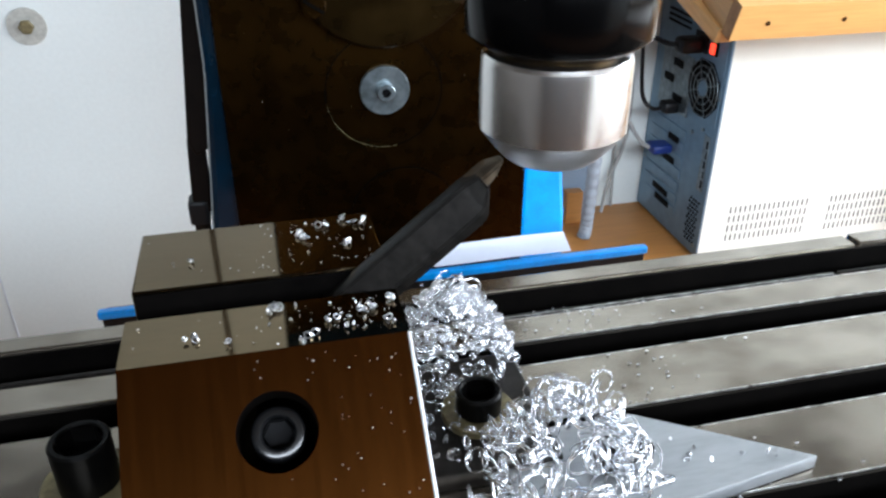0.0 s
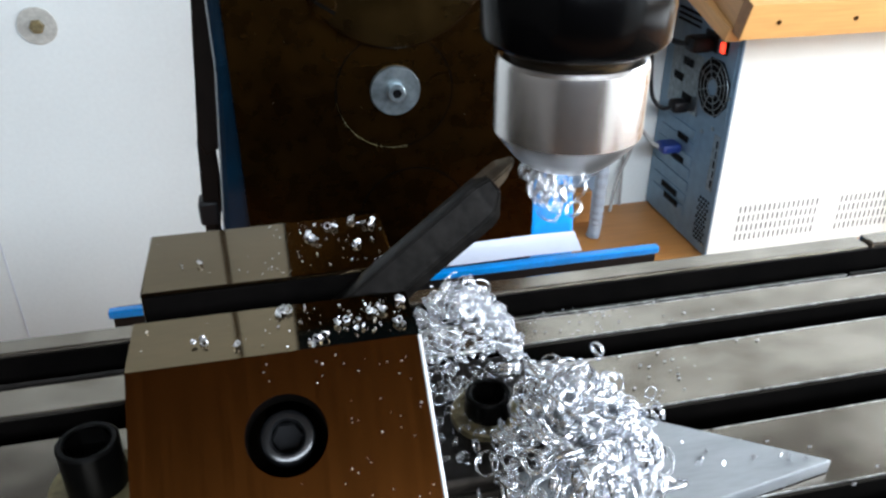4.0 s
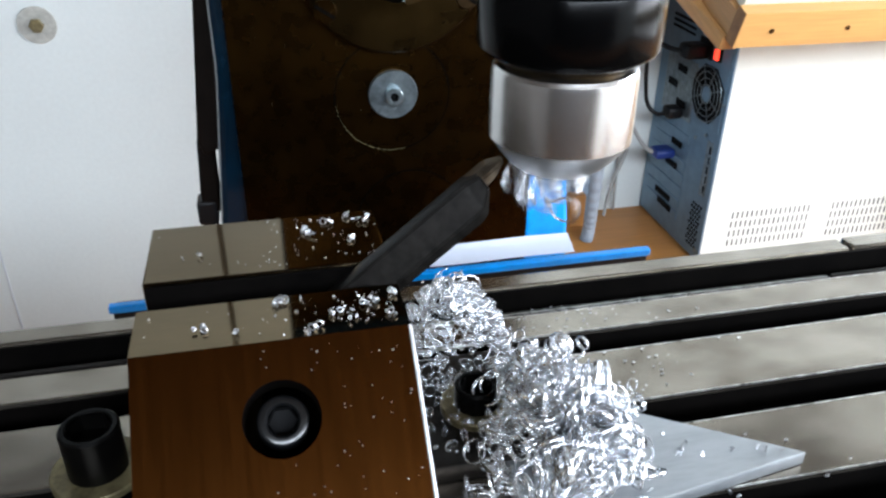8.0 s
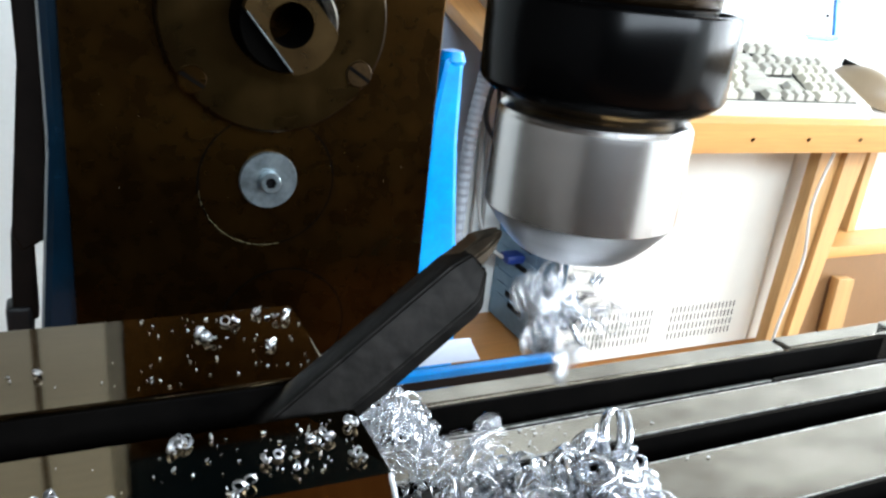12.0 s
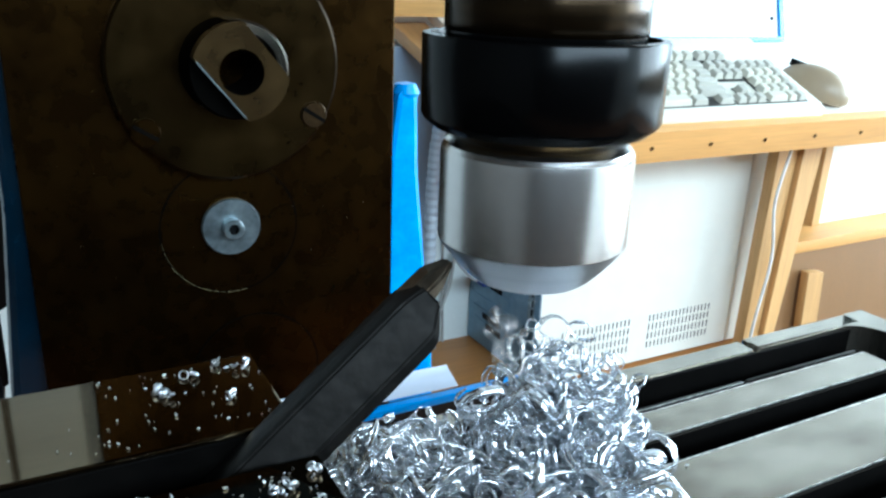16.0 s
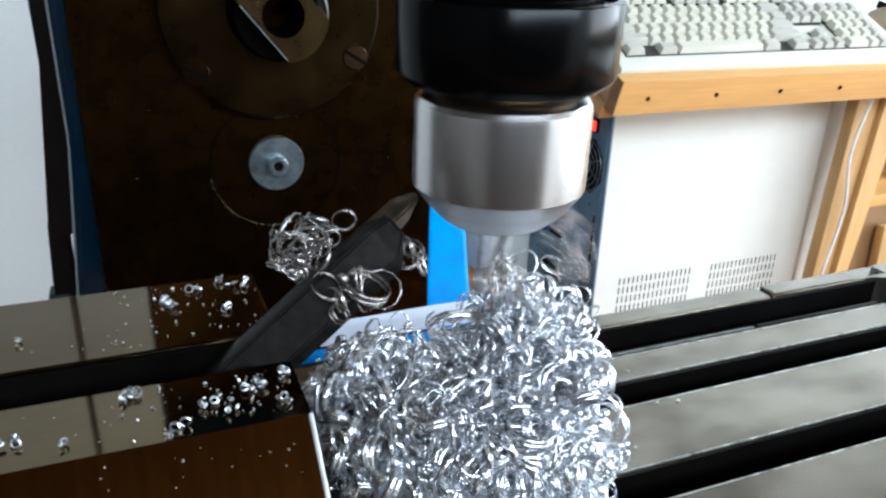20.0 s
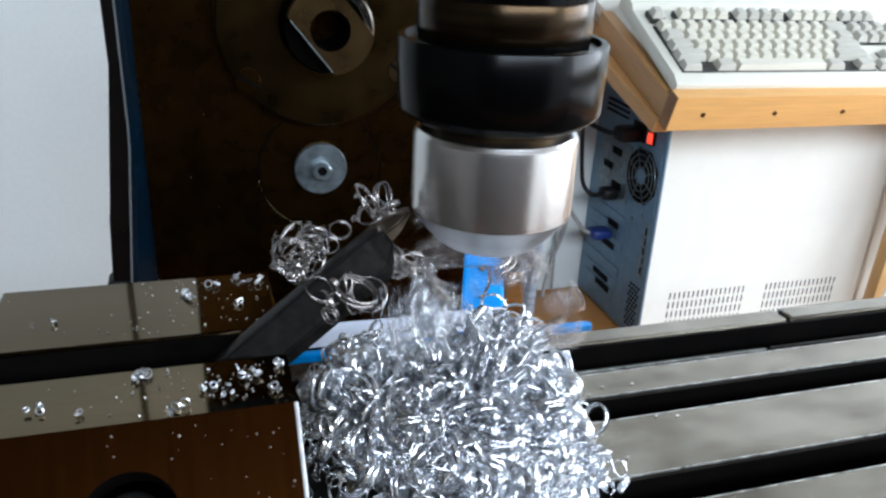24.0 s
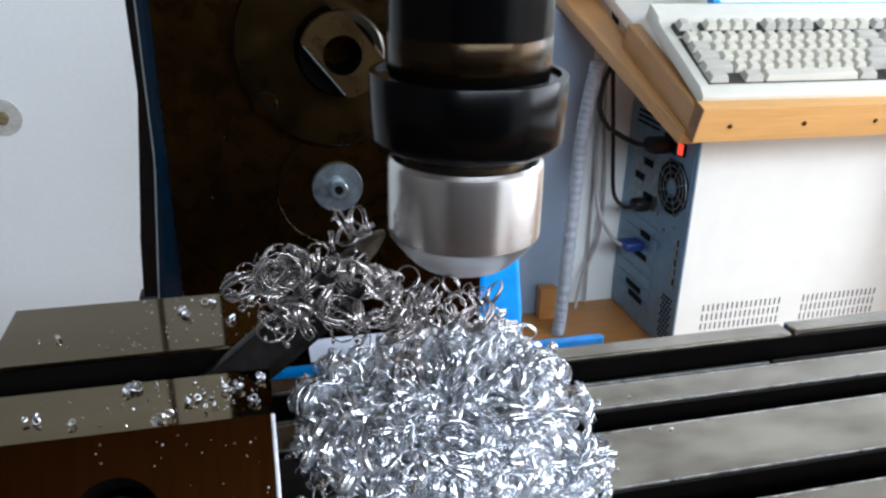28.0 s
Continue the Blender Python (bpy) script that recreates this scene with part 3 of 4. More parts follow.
def vise():
    v = rides(thing("toolmaker_vise", (-0.096, -0.3, TZ), "ground steel vise with a sloping front jaw", "vise"))
    xl, xr, yf, yb, zt = -0.1358, -0.0557, -0.3377, -0.3146, 0.0488
    slope, long, deep = radians(49), 0.118, 0.012
    turn = Matrix.Translation((0, yf, zt)) @ Matrix.Rotation(-slope, 4, "X")
    cx, cs = -0.0955, -0.0225
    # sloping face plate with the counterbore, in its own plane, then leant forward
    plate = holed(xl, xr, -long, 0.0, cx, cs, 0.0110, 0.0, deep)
    # Index 1, the outer face, carries the painted brown reflection.
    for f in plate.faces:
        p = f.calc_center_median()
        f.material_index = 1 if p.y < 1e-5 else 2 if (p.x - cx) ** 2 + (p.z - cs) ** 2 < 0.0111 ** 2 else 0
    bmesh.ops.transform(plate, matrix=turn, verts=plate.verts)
    part("front_jaw_face", plate, [M["vise_steel"], M["vise_front"], M["recess_shade"]], v, "sloping polished steel face with a brown reflection in its colour")
    back = [turn @ Vector((0, deep, z)) for z in (0.0, -long)]
    body = prism([(yf, zt), (yb, zt), (yb, TZ + 0.0005), (back[1].y, TZ + 0.0005), (back[1].y, back[1].z), (back[0].y, back[0].z)], xl, xr, "x")
    part("front_jaw", body, M["vise_steel"], v, "polished ground steel jaw")
    # Bright strip that paints the window's glint on the corner edge.
    edge = box(xr - 0.0008, xr + 0.0003, -0.0003, 0.0007, -long, 0.0, 0.0003, 1)
    bmesh.ops.transform(edge, matrix=turn, verts=edge.verts)
    part("edge_highlight", edge, M["bright_edge"], v, "thin strip with the highlight of the corner edge in its colour")
    part("base", box(xl + 0.001, xr - 0.001, -0.337, -0.2605, TZ, -0.0182, 0.001), M["vise_steel"], v)
    part("clamping_lug", box(xr - 0.004, 0.002, -0.326, -0.262, TZ + 0.0004, TZ + 0.0085, 0.0012), M["lug_steel"], v, "dull dark clamping lug")
    # Added plate: holds the dark of the gap between the jaws.
    part("gap_shade_plate", box(xl + 0.0006, xr - 0.0006, -0.2994, -0.2986, -0.0178, 0.0478, 0.0002, 1), M["recess_shade"], v, "near-black plate added for the shade between the jaws")
    part("rear_jaw", box(xl, xr, -0.2987, -0.26, -0.018, zt, 0.0007), M["vise_steel"], v, "polished ground steel jaw")
    head = lathe([(0, 0.0), (0.0075, 0.0), (0.0075, 0.0074), (0.0071, 0.0083), (0.0064, 0.0087), (0.0050, 0.0087), (0.0043, 0.0079)], (cx, deep, cs), "y", 48)
    bmesh.ops.transform(head, matrix=turn, verts=head.verts)
    b = part("jaw_screw", head, M["screw_gloss"], v, "black socket head cap screw")
    hexa = lathe([(0.0044, 0.0080), (0.0041, 0.004), (0, 0.003)], (cx, deep, cs), "y", 6)
    bmesh.ops.transform(hexa, matrix=turn, verts=hexa.verts)
    part("hex_socket", hexa, M["dark"], b)


vise()


def lathe_tool():
    t = rides(thing("lathe_tool", (-0.05, -0.3067, 0.03), "dark steel lathe tool clamped at a slant in the vise", "lathe tool"))
    a = radians(39.8)
    d, n = Vector((math.cos(a), 0, math.sin(a))), Vector((-math.sin(a), 0, math.cos(a)))

    def loft(sections):
        """Rings of (along, ((y, height), ...)) joined into a closed bar."""
        bm = bmesh.new()
        rings = [[bm.verts.new(x * d + w * n + Vector((0, y, 0))) for y, w in ring] for x, ring in sections]
        for p, q in zip(rings, rings[1:]):
            for k in range(len(p)):
                bm.faces.new((p[k], p[(k + 1) % len(p)], q[(k + 1) % len(p)], q[k]))
        bm.faces.new(rings[0]), bm.faces.new(rings[-1][::-1])
        bmesh.ops.recalc_face_normals(bm, faces=bm.faces)
        bmesh.ops.bevel(bm, geom=bm.edges[:], offset=0.0005, segments=2, affect="EDGES")
        return bm

    full = ((-0.2992, 0.0797), (-0.3070, 0.0822), (-0.3095, 0.0818), (-0.3141, 0.0732), (-0.3130, 0.0690), (-0.2992, 0.0690))
    mid = ((-0.2992, 0.0797), (-0.3070, 0.0822), (-0.3095, 0.0818), (-0.3141, 0.0734), (-0.3130, 0.0700), (-0.2992, 0.0700))
    end = ((-0.2996, 0.0790), (-0.3066, 0.0806), (-0.3088, 0.0802), (-0.3126, 0.0772), (-0.3118, 0.0762), (-0.2996, 0.0750))
    part("shank", loft([(-0.05, full), (0.0225, full), (0.0252, mid), (0.0308, end)]), M["tool_steel"], t, "dull dark square shank")
    root = ((-0.2998, 0.0799), (-0.3066, 0.0812), (-0.3092, 0.0795), (-0.3088, 0.0745), (-0.2998, 0.0745))
    neck = ((-0.3000, 0.0798), (-0.3060, 0.0806), (-0.3086, 0.0788), (-0.3082, 0.0760), (-0.3000, 0.0760))
    point = ((-0.3030, 0.0786), (-0.3062, 0.0789), (-0.3072, 0.0785), (-0.3070, 0.0779), (-0.3030, 0.0779))
    part("cutting_tip", loft([(0.0240, root), (0.0345, neck), (0.0398, point)]), M["carbide"], t, "ground brown-grey cutting tip")


lathe_tool()


def clamp_bolt(name, x, y, r, top, label, seat=0.0):
    z = TZ + seat
    b = rides(thing(name, (x, y, z), label, "bolt", group="vise clamp bolts"))
    part("washer", lathe([(0, z), (r * 1.6, z), (r * 1.6, z + 0.0025), (r * 1.55, z + 0.003), (0, z + 0.003)], (x, y, 0), segs=40), M["washer_yellow"], b, "stained yellowish steel washer")
    part("head", socket_head(x, y, z + 0.003, top, r, r * 0.74), M["screw_black"], b, "black socket head cap screw")


clamp_bolt("clamp_bolt", -0.164, -0.2935, 0.0105, -0.0095, "tall black cap screw with a worn washer on the table")
clamp_bolt("clamp_bolt", -0.0225, -0.2975, 0.0088, -0.0112, "black cap screw half buried in swarf", 0.0086)


def loose_parts():
    p = prism([(0.036, -0.3085), (0.0925, -0.3450), (0.012, -0.357), (-0.02, -0.357), (-0.02, -0.3085)], TZ + 0.0004, TZ + 0.0064, "z", 0.0005)
    rides(solo("triangular_plate", p, M["alu_plate"], (0.04, -0.33, TZ + 0.0004), "pointed grey aluminium plate lying on the table", "metal plate"))
    s = prism([(0.012, -0.327), (0.030, -0.330), (0.031, -0.337), (0.012, -0.338)], TZ + 0.0068, TZ + 0.017, "z", 0.001)
    rides(solo("steel_block", s, M["black_steel"], (0.02, -0.33, TZ + 0.0068), "dark steel block on the aluminium plate", "metal block"))


loose_parts()


def tray():
    t = rides(thing("chip_tray", (0, -0.06, -0.12), "blue-edged black tray behind the table", "tray"), False)
    part("blue_edge", box(-0.192, 0.1615, -0.1005, -0.0945, -0.0878, -0.0825, 0.0012), M["cyan"], t, "bright blue edge strip")
    part("pan", box(-0.190, 0.160, -0.099, -0.085, -0.104, -0.0880, 0.001), M["black_plastic"], t, "black pan")
    s = bmesh.new()
    nx, ny = 18, 6
    grid = [[s.verts.new((-0.03 + 0.138 * i / nx, -0.0935 + 0.015 * j / ny, -0.0815 + 0.0052 * (j / ny) ** 1.1 + 0.0003 * math.sin(i * 0.6 + j) + (0.0012 if j == ny else 0))) for i in range(nx + 1)] for j in range(ny + 1)]
    for j in range(ny):
        for i in range(nx):
            s.faces.new((grid[j][i], grid[j][i + 1], grid[j + 1][i + 1], grid[j + 1][i]))
    low = bmesh.ops.extrude_face_region(s, geom=s.faces[:])
    bmesh.ops.translate(s, vec=(0, 0, -0.0006), verts=[v for v in low["geom"] if isinstance(v, bmesh.types.BMVert)])
    rides(solo("paper_sheet", s, M["paper"], (0.04, -0.06, -0.0815), "curled white paper sheet lying on the tray", "paper"), False)


tray()


# ---- spindle and workpiece ----
AX, AY = 0.0036, -0.3063


def spindle():
    s = thing("spindle_chuck", (AX, AY, 0.11), "black collet chuck on the vertical spindle", "chuck")
    part("nut", lathe([(0.0185, 0.1132), (0.0248, 0.1132), (0.0270, 0.1150), (0.0276, 0.1160), (0.0278, 0.1332), (0.0275, 0.1337), (0.0258, 0.1338), (0.0256, 0.1325), (0.0, 0.1325)], (AX, AY, 0), segs=96), M["chuck_black"], s, "glossy black clamping nut")
    part("shaft", lathe([(0, 0.1326), (0.0226, 0.1326), (0.0226, 0.24), (0.036, 0.24), (0.036, 0.55), (0, 0.55)], (AX, AY, 0), segs=96), M["chuck_black"], s, "black spindle shaft")
    part("brown_band", lathe([(0.0226, 0.1345), (0.02285, 0.1349), (0.02285, 0.1438), (0.0226, 0.1442)], (AX, AY, 0), segs=96), M["brown_band"], s, "brown band on the shaft")
    part("collet", lathe([(0, 0.1098), (0.0178, 0.1098), (0.0195, 0.1125), (0.0195, 0.1150), (0, 0.1150)], (AX, AY, 0), segs=48), M["nose"], s)
    for k in range(8):
        a = 2 * math.pi * k / 8
        b = box(0.0165, 0.0212, -0.0035, 0.0035, 0.1108, 0.1138, 0.0005)
        bmesh.ops.rotate(b, cent=(0, 0, 0), matrix=Matrix.Rotation(a, 3, "Z"), verts=b.verts)
        bmesh.ops.translate(b, vec=(AX, AY, 0), verts=b.verts)
        part("collet_jaw", b, M["tool_steel"], s)
    w = thing("workpiece", (AX, AY, 0.09), "bright round aluminium bar being turned to a cone", "workpiece")
    part("cylinder", lathe([(0, 0.1102), (0.0192, 0.1102), (0.0218, 0.1094), (0.0226, 0.1082), (0.0228, 0.1068), (0.0228, 0.0866)], (AX, AY, 0), segs=128), M["alu"], w, "shiny turned cylinder", 25)
    part("cone", lathe([(0.0228, 0.0866), (0.0224, 0.0858), (0.0205, 0.0833), (0.0181, 0.0803), (0.0157, 0.0778), (0.0139, 0.0764), (0.0122, 0.0757), (0, 0.0755)], (AX, AY, 0), segs=128), M["alu_cone"], w, "freshly cut rounded end", 40)
    return s, w


CHUCK, WORK = spindle()


# Unseen spindle head, added so that the spindle hangs from something.
def spindle_head():
    h = thing("spindle_head", (0, 0, 0.551), "unseen dark blue spindle head added to hold the spindle", "motor")
    part("housing", box(-0.078, 0.10, -0.40, 0.30, 0.5512, 0.72, 0.01), M["machine_blue"], h)
    part("motor", lathe([(0, 0.7205), (0.075, 0.7205), (0.08, 0.73), (0.08, 0.90), (0.07, 0.92), (0, 0.92)], (AX, AY + 0.02, 0), segs=48), M["machine_blue"], h)


spindle_head()


# ---- computer corner ----
def tower():
    p = thing("computer_tower", (0.6, 0.505, -0.502), "cream computer tower with its grey back turned outwards", "computer")
    x0, x1, y0, y1, z0, z1 = 0.5995, 1.047, 0.505, 0.729, -0.498, -0.088
    part("chassis", box(x0 + 0.003, x1, y0 + 0.003, y1, z0, z1 - 0.002, 0.002), M["cream"], p)
    side = part("side_panel", box(x0 + 0.002, x1 - 0.012, y0 - 0.0005, y0 + 0.0028, z0 + 0.002, z1, 0.0012), M["cream"], p, "cream painted side panel")
    part("front_bezel", box(x1 - 0.011, x1 + 0.03, y0 - 0.001, y1, z0, z1, 0.005), M["cream"], p)
    slot_mesh = finish(prism([(0, 0), (0.0024, 0), (0.0024, -0.0118), (0, -0.0118)], -0.0008, 0.001, "y"), "vent_slot", M["dark"], 0)
    for gx in (0.648, 0.8375):
        for r in range(4):
            for k in range(17):
                piece("vent_slot", slot_mesh, side, Matrix.Translation(Vector((gx + k * 0.0089, y0, -0.409 - r * 0.0172)) - BASE[p.name]))
    part("rear_panel", box(x0 - 0.0005, x0 + 0.004, y0, y1 + 0.001, z0, z1, 0.001), M["case_grey"], p, "blue-grey zinc back panel")
    xb = x0 - 0.0005
    # power supply with its fan
    part("supply_plate", box(xb - 0.0015, xb + 0.001, y0 + 0.008, y0 + 0.155, -0.272, -0.112, 0.0006), M["case_grey"], p)
    fy, fz = 0.5610, -0.2215
    hole = lathe([(0, 0), (0.0475, 0), (0.0475, 0.0015), (0, 0.0015)], (0, 0, 0), "x", 8)
    bmesh.ops.rotate(hole, cent=(0, 0, 0), matrix=Matrix.Rotation(radians(22.5), 3, "X"), verts=hole.verts)
    bmesh.ops.translate(hole, vec=(xb - 0.0032, fy, fz), verts=hole.verts)
    part("fan_opening", hole, M["dark"], p, "black fan opening")
    for r in (0.015, 0.0255, 0.0355, 0.0445):
        part("grille_ring", tube([(xb - 0.0048, fy + r * math.cos(a), fz + r * math.sin(a)) for a in (2 * math.pi * k / 24 for k in range(25))], 0.0008, 6, steps=1), M["zinc"], p)
    for k in range(8):
        a = radians(22.5 + 45 * k)
        part("grille_spoke", tube([(xb - 0.0048, fy + 0.013 * math.cos(a), fz + 0.013 * math.sin(a)), (xb - 0.0048, fy + 0.0455 * math.cos(a), fz + 0.0455 * math.sin(a))], 0.0008, 6, steps=1), M["zinc"], p)
    part("fan_hub", lathe([(0, 0.0), (0.0125, 0.0), (0.0125, 0.0012), (0, 0.0012)], (xb - 0.0045, fy, fz), "x", 24), M["case_grey"], p)
    sw = part("power_switch", box(xb - 0.006, xb, 0.5385, 0.5535, -0.166, -0.144, 0.001), M["black_plastic"], p)
    part("switch_rocker", box(xb - 0.0085, xb - 0.0055, 0.5405, 0.5515, -0.163, -0.147, 0.001), red, sw, "glowing red rocker")
    part("mains_socket", box(xb - 0.004, xb, 0.567, 0.606, -0.170, -0.140, 0.001), M["black_plastic"], p)
    for k in range(3):
        part("vent_slit", box(xb - 0.0024, xb, 0.625, 0.70, -0.128 - 0.009 * k, -0.1245 - 0.009 * k, 0), M["dark"], p)
    # slots for cards and ports
    for k in range(7):
        z = -0.315 - 0.0235 * k
        part("slot_cover", box(xb - 0.002, xb, 0.592, 0.71, z - 0.0085, z + 0.0085, 0.0008), M["case_grey"], p)
    for z, y, ln in ((-0.33, 0.61, 0.035), (-0.37, 0.615, 0.04), (-0.435, 0.62, 0.055), (-0.452, 0.612, 0.05)):
        part("port", box(xb - 0.0035, xb - 0.0015, y, y + ln, z - 0.0055, z + 0.0055, 0.0008), M["dark"], p)
    part("port_plate", box(xb - 0.0025, xb, 0.60, 0.70, -0.285, -0.185, 0.001), M["zinc"], p)
    for z, y in ((-0.205, 0.63), (-0.235, 0.655), (-0.262, 0.62)):
        part("port", box(xb - 0.0045, xb - 0.002, y, y + 0.03, z - 0.006, z + 0.006, 0.001), M["dark"], p)
    hole_mesh = finish(lathe([(0, 0), (0.0028, 0), (0.0028, 0.001), (0, 0.001)], (0, 0, 0), "x", 6), "round_vent", M["dark"], 0)
    for r in range(11):
        for c in range(4):
            y, z = 0.521 + c * 0.0082 + (r % 2) * 0.004, -0.405 - r * 0.0074
            piece("round_vent", hole_mesh, p, Matrix.Translation(Vector((xb - 0.0009, y, z)) - BASE[p.name]))
    part("label_strip", box(xb - 0.0008, xb, 0.519, 0.537, -0.385, -0.29, 0), M["zinc"], p)
    for k in range(5):
        part("label_bar", box(xb - 0.0012, xb - 0.0009, 0.5225, 0.5255 if k % 2 else 0.5275, -0.378 + 0.017 * k, -0.366 + 0.017 * k, 0), M["dark"], p)
    for y, z in ((0.514, -0.225), (0.516, -0.48), (0.72, -0.40), (0.545, -0.285), (0.575, -0.30)):
        part("case_screw", lathe([(0, 0), (0.0034, 0), (0.0034, -0.0022), (0, -0.003)], (xb, y, z), "x", 12), M["zinc"], p)


tower()


def cables():
    c = thing("power_cable", (0.56, 0.6, -0.2), "black mains cable plugged into the computer", "cable")
    part("plug", box(0.556, 0.5945, 0.570, 0.604, -0.170, -0.146, 0.007), M["black_plastic"], c)
    part("lead", tube([(0.558, 0.588, -0.158), (0.552, 0.62, -0.162), (0.527, 0.64, -0.149), (0.508, 0.64, -0.134), (0.496, 0.645, -0.106), (0.502, 0.65, -0.07), (0.512, 0.65, -0.031), (0.52, 0.67, 0.06), (0.52, 0.71, 0.2)], 0.0042), M["black_plastic"], c)
    d = thing("monitor_power_cable", (0.56, 0.65, -0.25), "black cable hanging behind the computer", "cable")
    part("plug", box(0.570, 0.597, 0.622, 0.650, -0.286, -0.266, 0.006), M["black_plastic"], d)
    part("lead", tube([(0.572, 0.636, -0.278), (0.562, 0.65, -0.283), (0.549, 0.66, -0.269), (0.541, 0.66, -0.238), (0.533, 0.66, -0.159), (0.519, 0.66, -0.034), (0.516, 0.70, 0.2)], 0.0036), M["black_plastic"], d)
    e = thing("monitor_cable", (0.55, 0.62, -0.33), "grey cable with a blue plug", "cable")
    part("plug", box(0.560, 0.596, 0.622, 0.655, -0.358, -0.342, 0.005), M["blue_plug"], e, "dark blue plug")
    part("lead", tube([(0.562, 0.640, -0.350), (0.548, 0.655, -0.340), (0.535, 0.69, -0.30), (0.530, 0.712, -0.2), (0.535, 0.72, 0.0)], 0.0038), M["cable_white"], e)
    f = thing("network_cable", (0.5, 0.72, -0.5), "pale grey cable drooping to the shelf", "cable")
    part("lead", tube([(0.535, 0.722, -0.02), (0.545, 0.722, -0.16), (0.556, 0.72, -0.28), (0.551, 0.716, -0.37), (0.525, 0.71, -0.44), (0.512, 0.70, -0.4985)], 0.0032), M["cable_white"], f)
    g = thing("thin_cable", (0.55, 0.725, -0.5), "thin pale cable hanging along the wall", "cable")
    part("lead", tube([(0.533, 0.724, -0.1), (0.536, 0.724, -0.3), (0.54, 0.72, -0.4975)], 0.0024), M["cable_white"], g)


cables()


def hose():
    h = thing("corrugated_hose", (0.445, 0.62, -0.5), "pale corrugated plastic hose standing on the shelf", "hose")
    part("hose_wall", tube([(0.474, 0.62, -0.03), (0.46, 0.62, -0.131), (0.455, 0.62, -0.272), (0.449, 0.62, -0.467), (0.4445, 0.62, -0.5005)], 0.0108, 16, rib=lambda k: 1.08 if k % 2 else 0.92, steps=22), M["hose"], h, smooth=0)


hose()


def shelf():
    s = thing("low_shelf", (0.78, 0.6, -0.95), "orange-brown wooden shelf under the desk", "shelf")
    part("board", box(0.36, 1.165, 0.478, 0.733, -0.522, -0.5021, 0.0015), M["shelf_wood"], s)
    for x in (0.40, 1.12):
        part("leg", box(x - 0.02, x + 0.02, 0.5, 0.54, -0.95, -0.5222, 0.001), M["shelf_wood"], s)
        part("leg", box(x - 0.02, x + 0.02, 0.69, 0.73, -0.95, -0.5222, 0.001), M["shelf_wood"], s)
    b = box(0.432, 0.462, 0.675, 0.695, -0.5019, -0.440, 0.001)
    solo("wood_block", b, M["shelf_wood"], (0.45, 0.685, -0.5019), "small brown wooden block against the wall", "wood block")


shelf()


def leaning_board():
    pts = [(0.370, -0.5019), (0.484, -0.5019), (0.503, -0.18), (0.507, -0.03), (0.504, 0.010)]
    pts += [(0.474 + 0.030 * math.cos(radians(a)), 0.010 + 0.028 * math.sin(radians(a))) for a in (15, 35, 55, 75, 90)]
    pts += [(0.370, 0.038)]
    solo("grey_blue_board", prism(pts, 0.704, 0.711, "y", 0.001), M["grey_blue"], (0.43, 0.707, -0.5019), "plain grey-blue board with a rounded corner standing on the shelf", "board")


leaning_board()

SLOPE = 19.8


def desk():
    d = thing("sloping_desk", (0, 0, 0), "pine desk with a sloping top and dowelled front board", "desk")
    L = 1.05
    part("front_board", box(0, L, 0.0, 0.02, 0.0, 0.0475, 0.0009), M["pine"], d, "varnished pine front board")
    for k in range(10):
        part("dowel", lathe([(0, 0.0), (0.0031, 0.0), (0.0031, 0.0012), (0, 0.0012)], (0.043 + 0.1037 * k, 0.0, 0.0228), "y", 12), M["nose"], d)
    # Thin plate that puts the shaded end of the front board in dark brown.
    part("end_grain", box(-0.0006, -0.0001, 0.0004, 0.0196, 0.0004, 0.0471, 0), M["end_grain"], d, "end grain of the front board, darkened for its shaded side")
    # Side and support boards carry side shade in their darker pine.
    part("side_board", box(0.0005, 0.019, 0.0202, 0.235, 0.004, 0.0390, 0.0009), M["shaded_pine_side"], d)
    part("side_board", box(L - 0.02, L, 0.0202, 0.255, 0.004, 0.0470, 0.0009), M["shaded_pine_side"], d)
    part("top_panel", box(0.0192, L - 0.0202, 0.0202, 0.44, 0.012, 0.028, 0.0006), M["desk_glare"], d, "desk top with its overexposure put in as a pale colour")
    part("support_board", prism([(0.0195, 0.02), (0.0195, 0.45), (-0.042, 0.45), (-0.004, 0.02)], -0.016, 0.0038, "z", 0.001), M["shaded_pine_side"], d, "pine support board running back to the wall")
    part("cross_rail", box(-0.07, 0.09, 0.40, 0.44, 0.0285, 0.055, 0.001), M["pine"], d)
    d.matrix_world = Matrix.Translation((0.470, 0.322, -0.0785)) @ Matrix.Rotation(radians(SLOPE), 4, "X") @ Matrix.Rotation(radians(-0.5), 4, "Z")
    return d


desk()


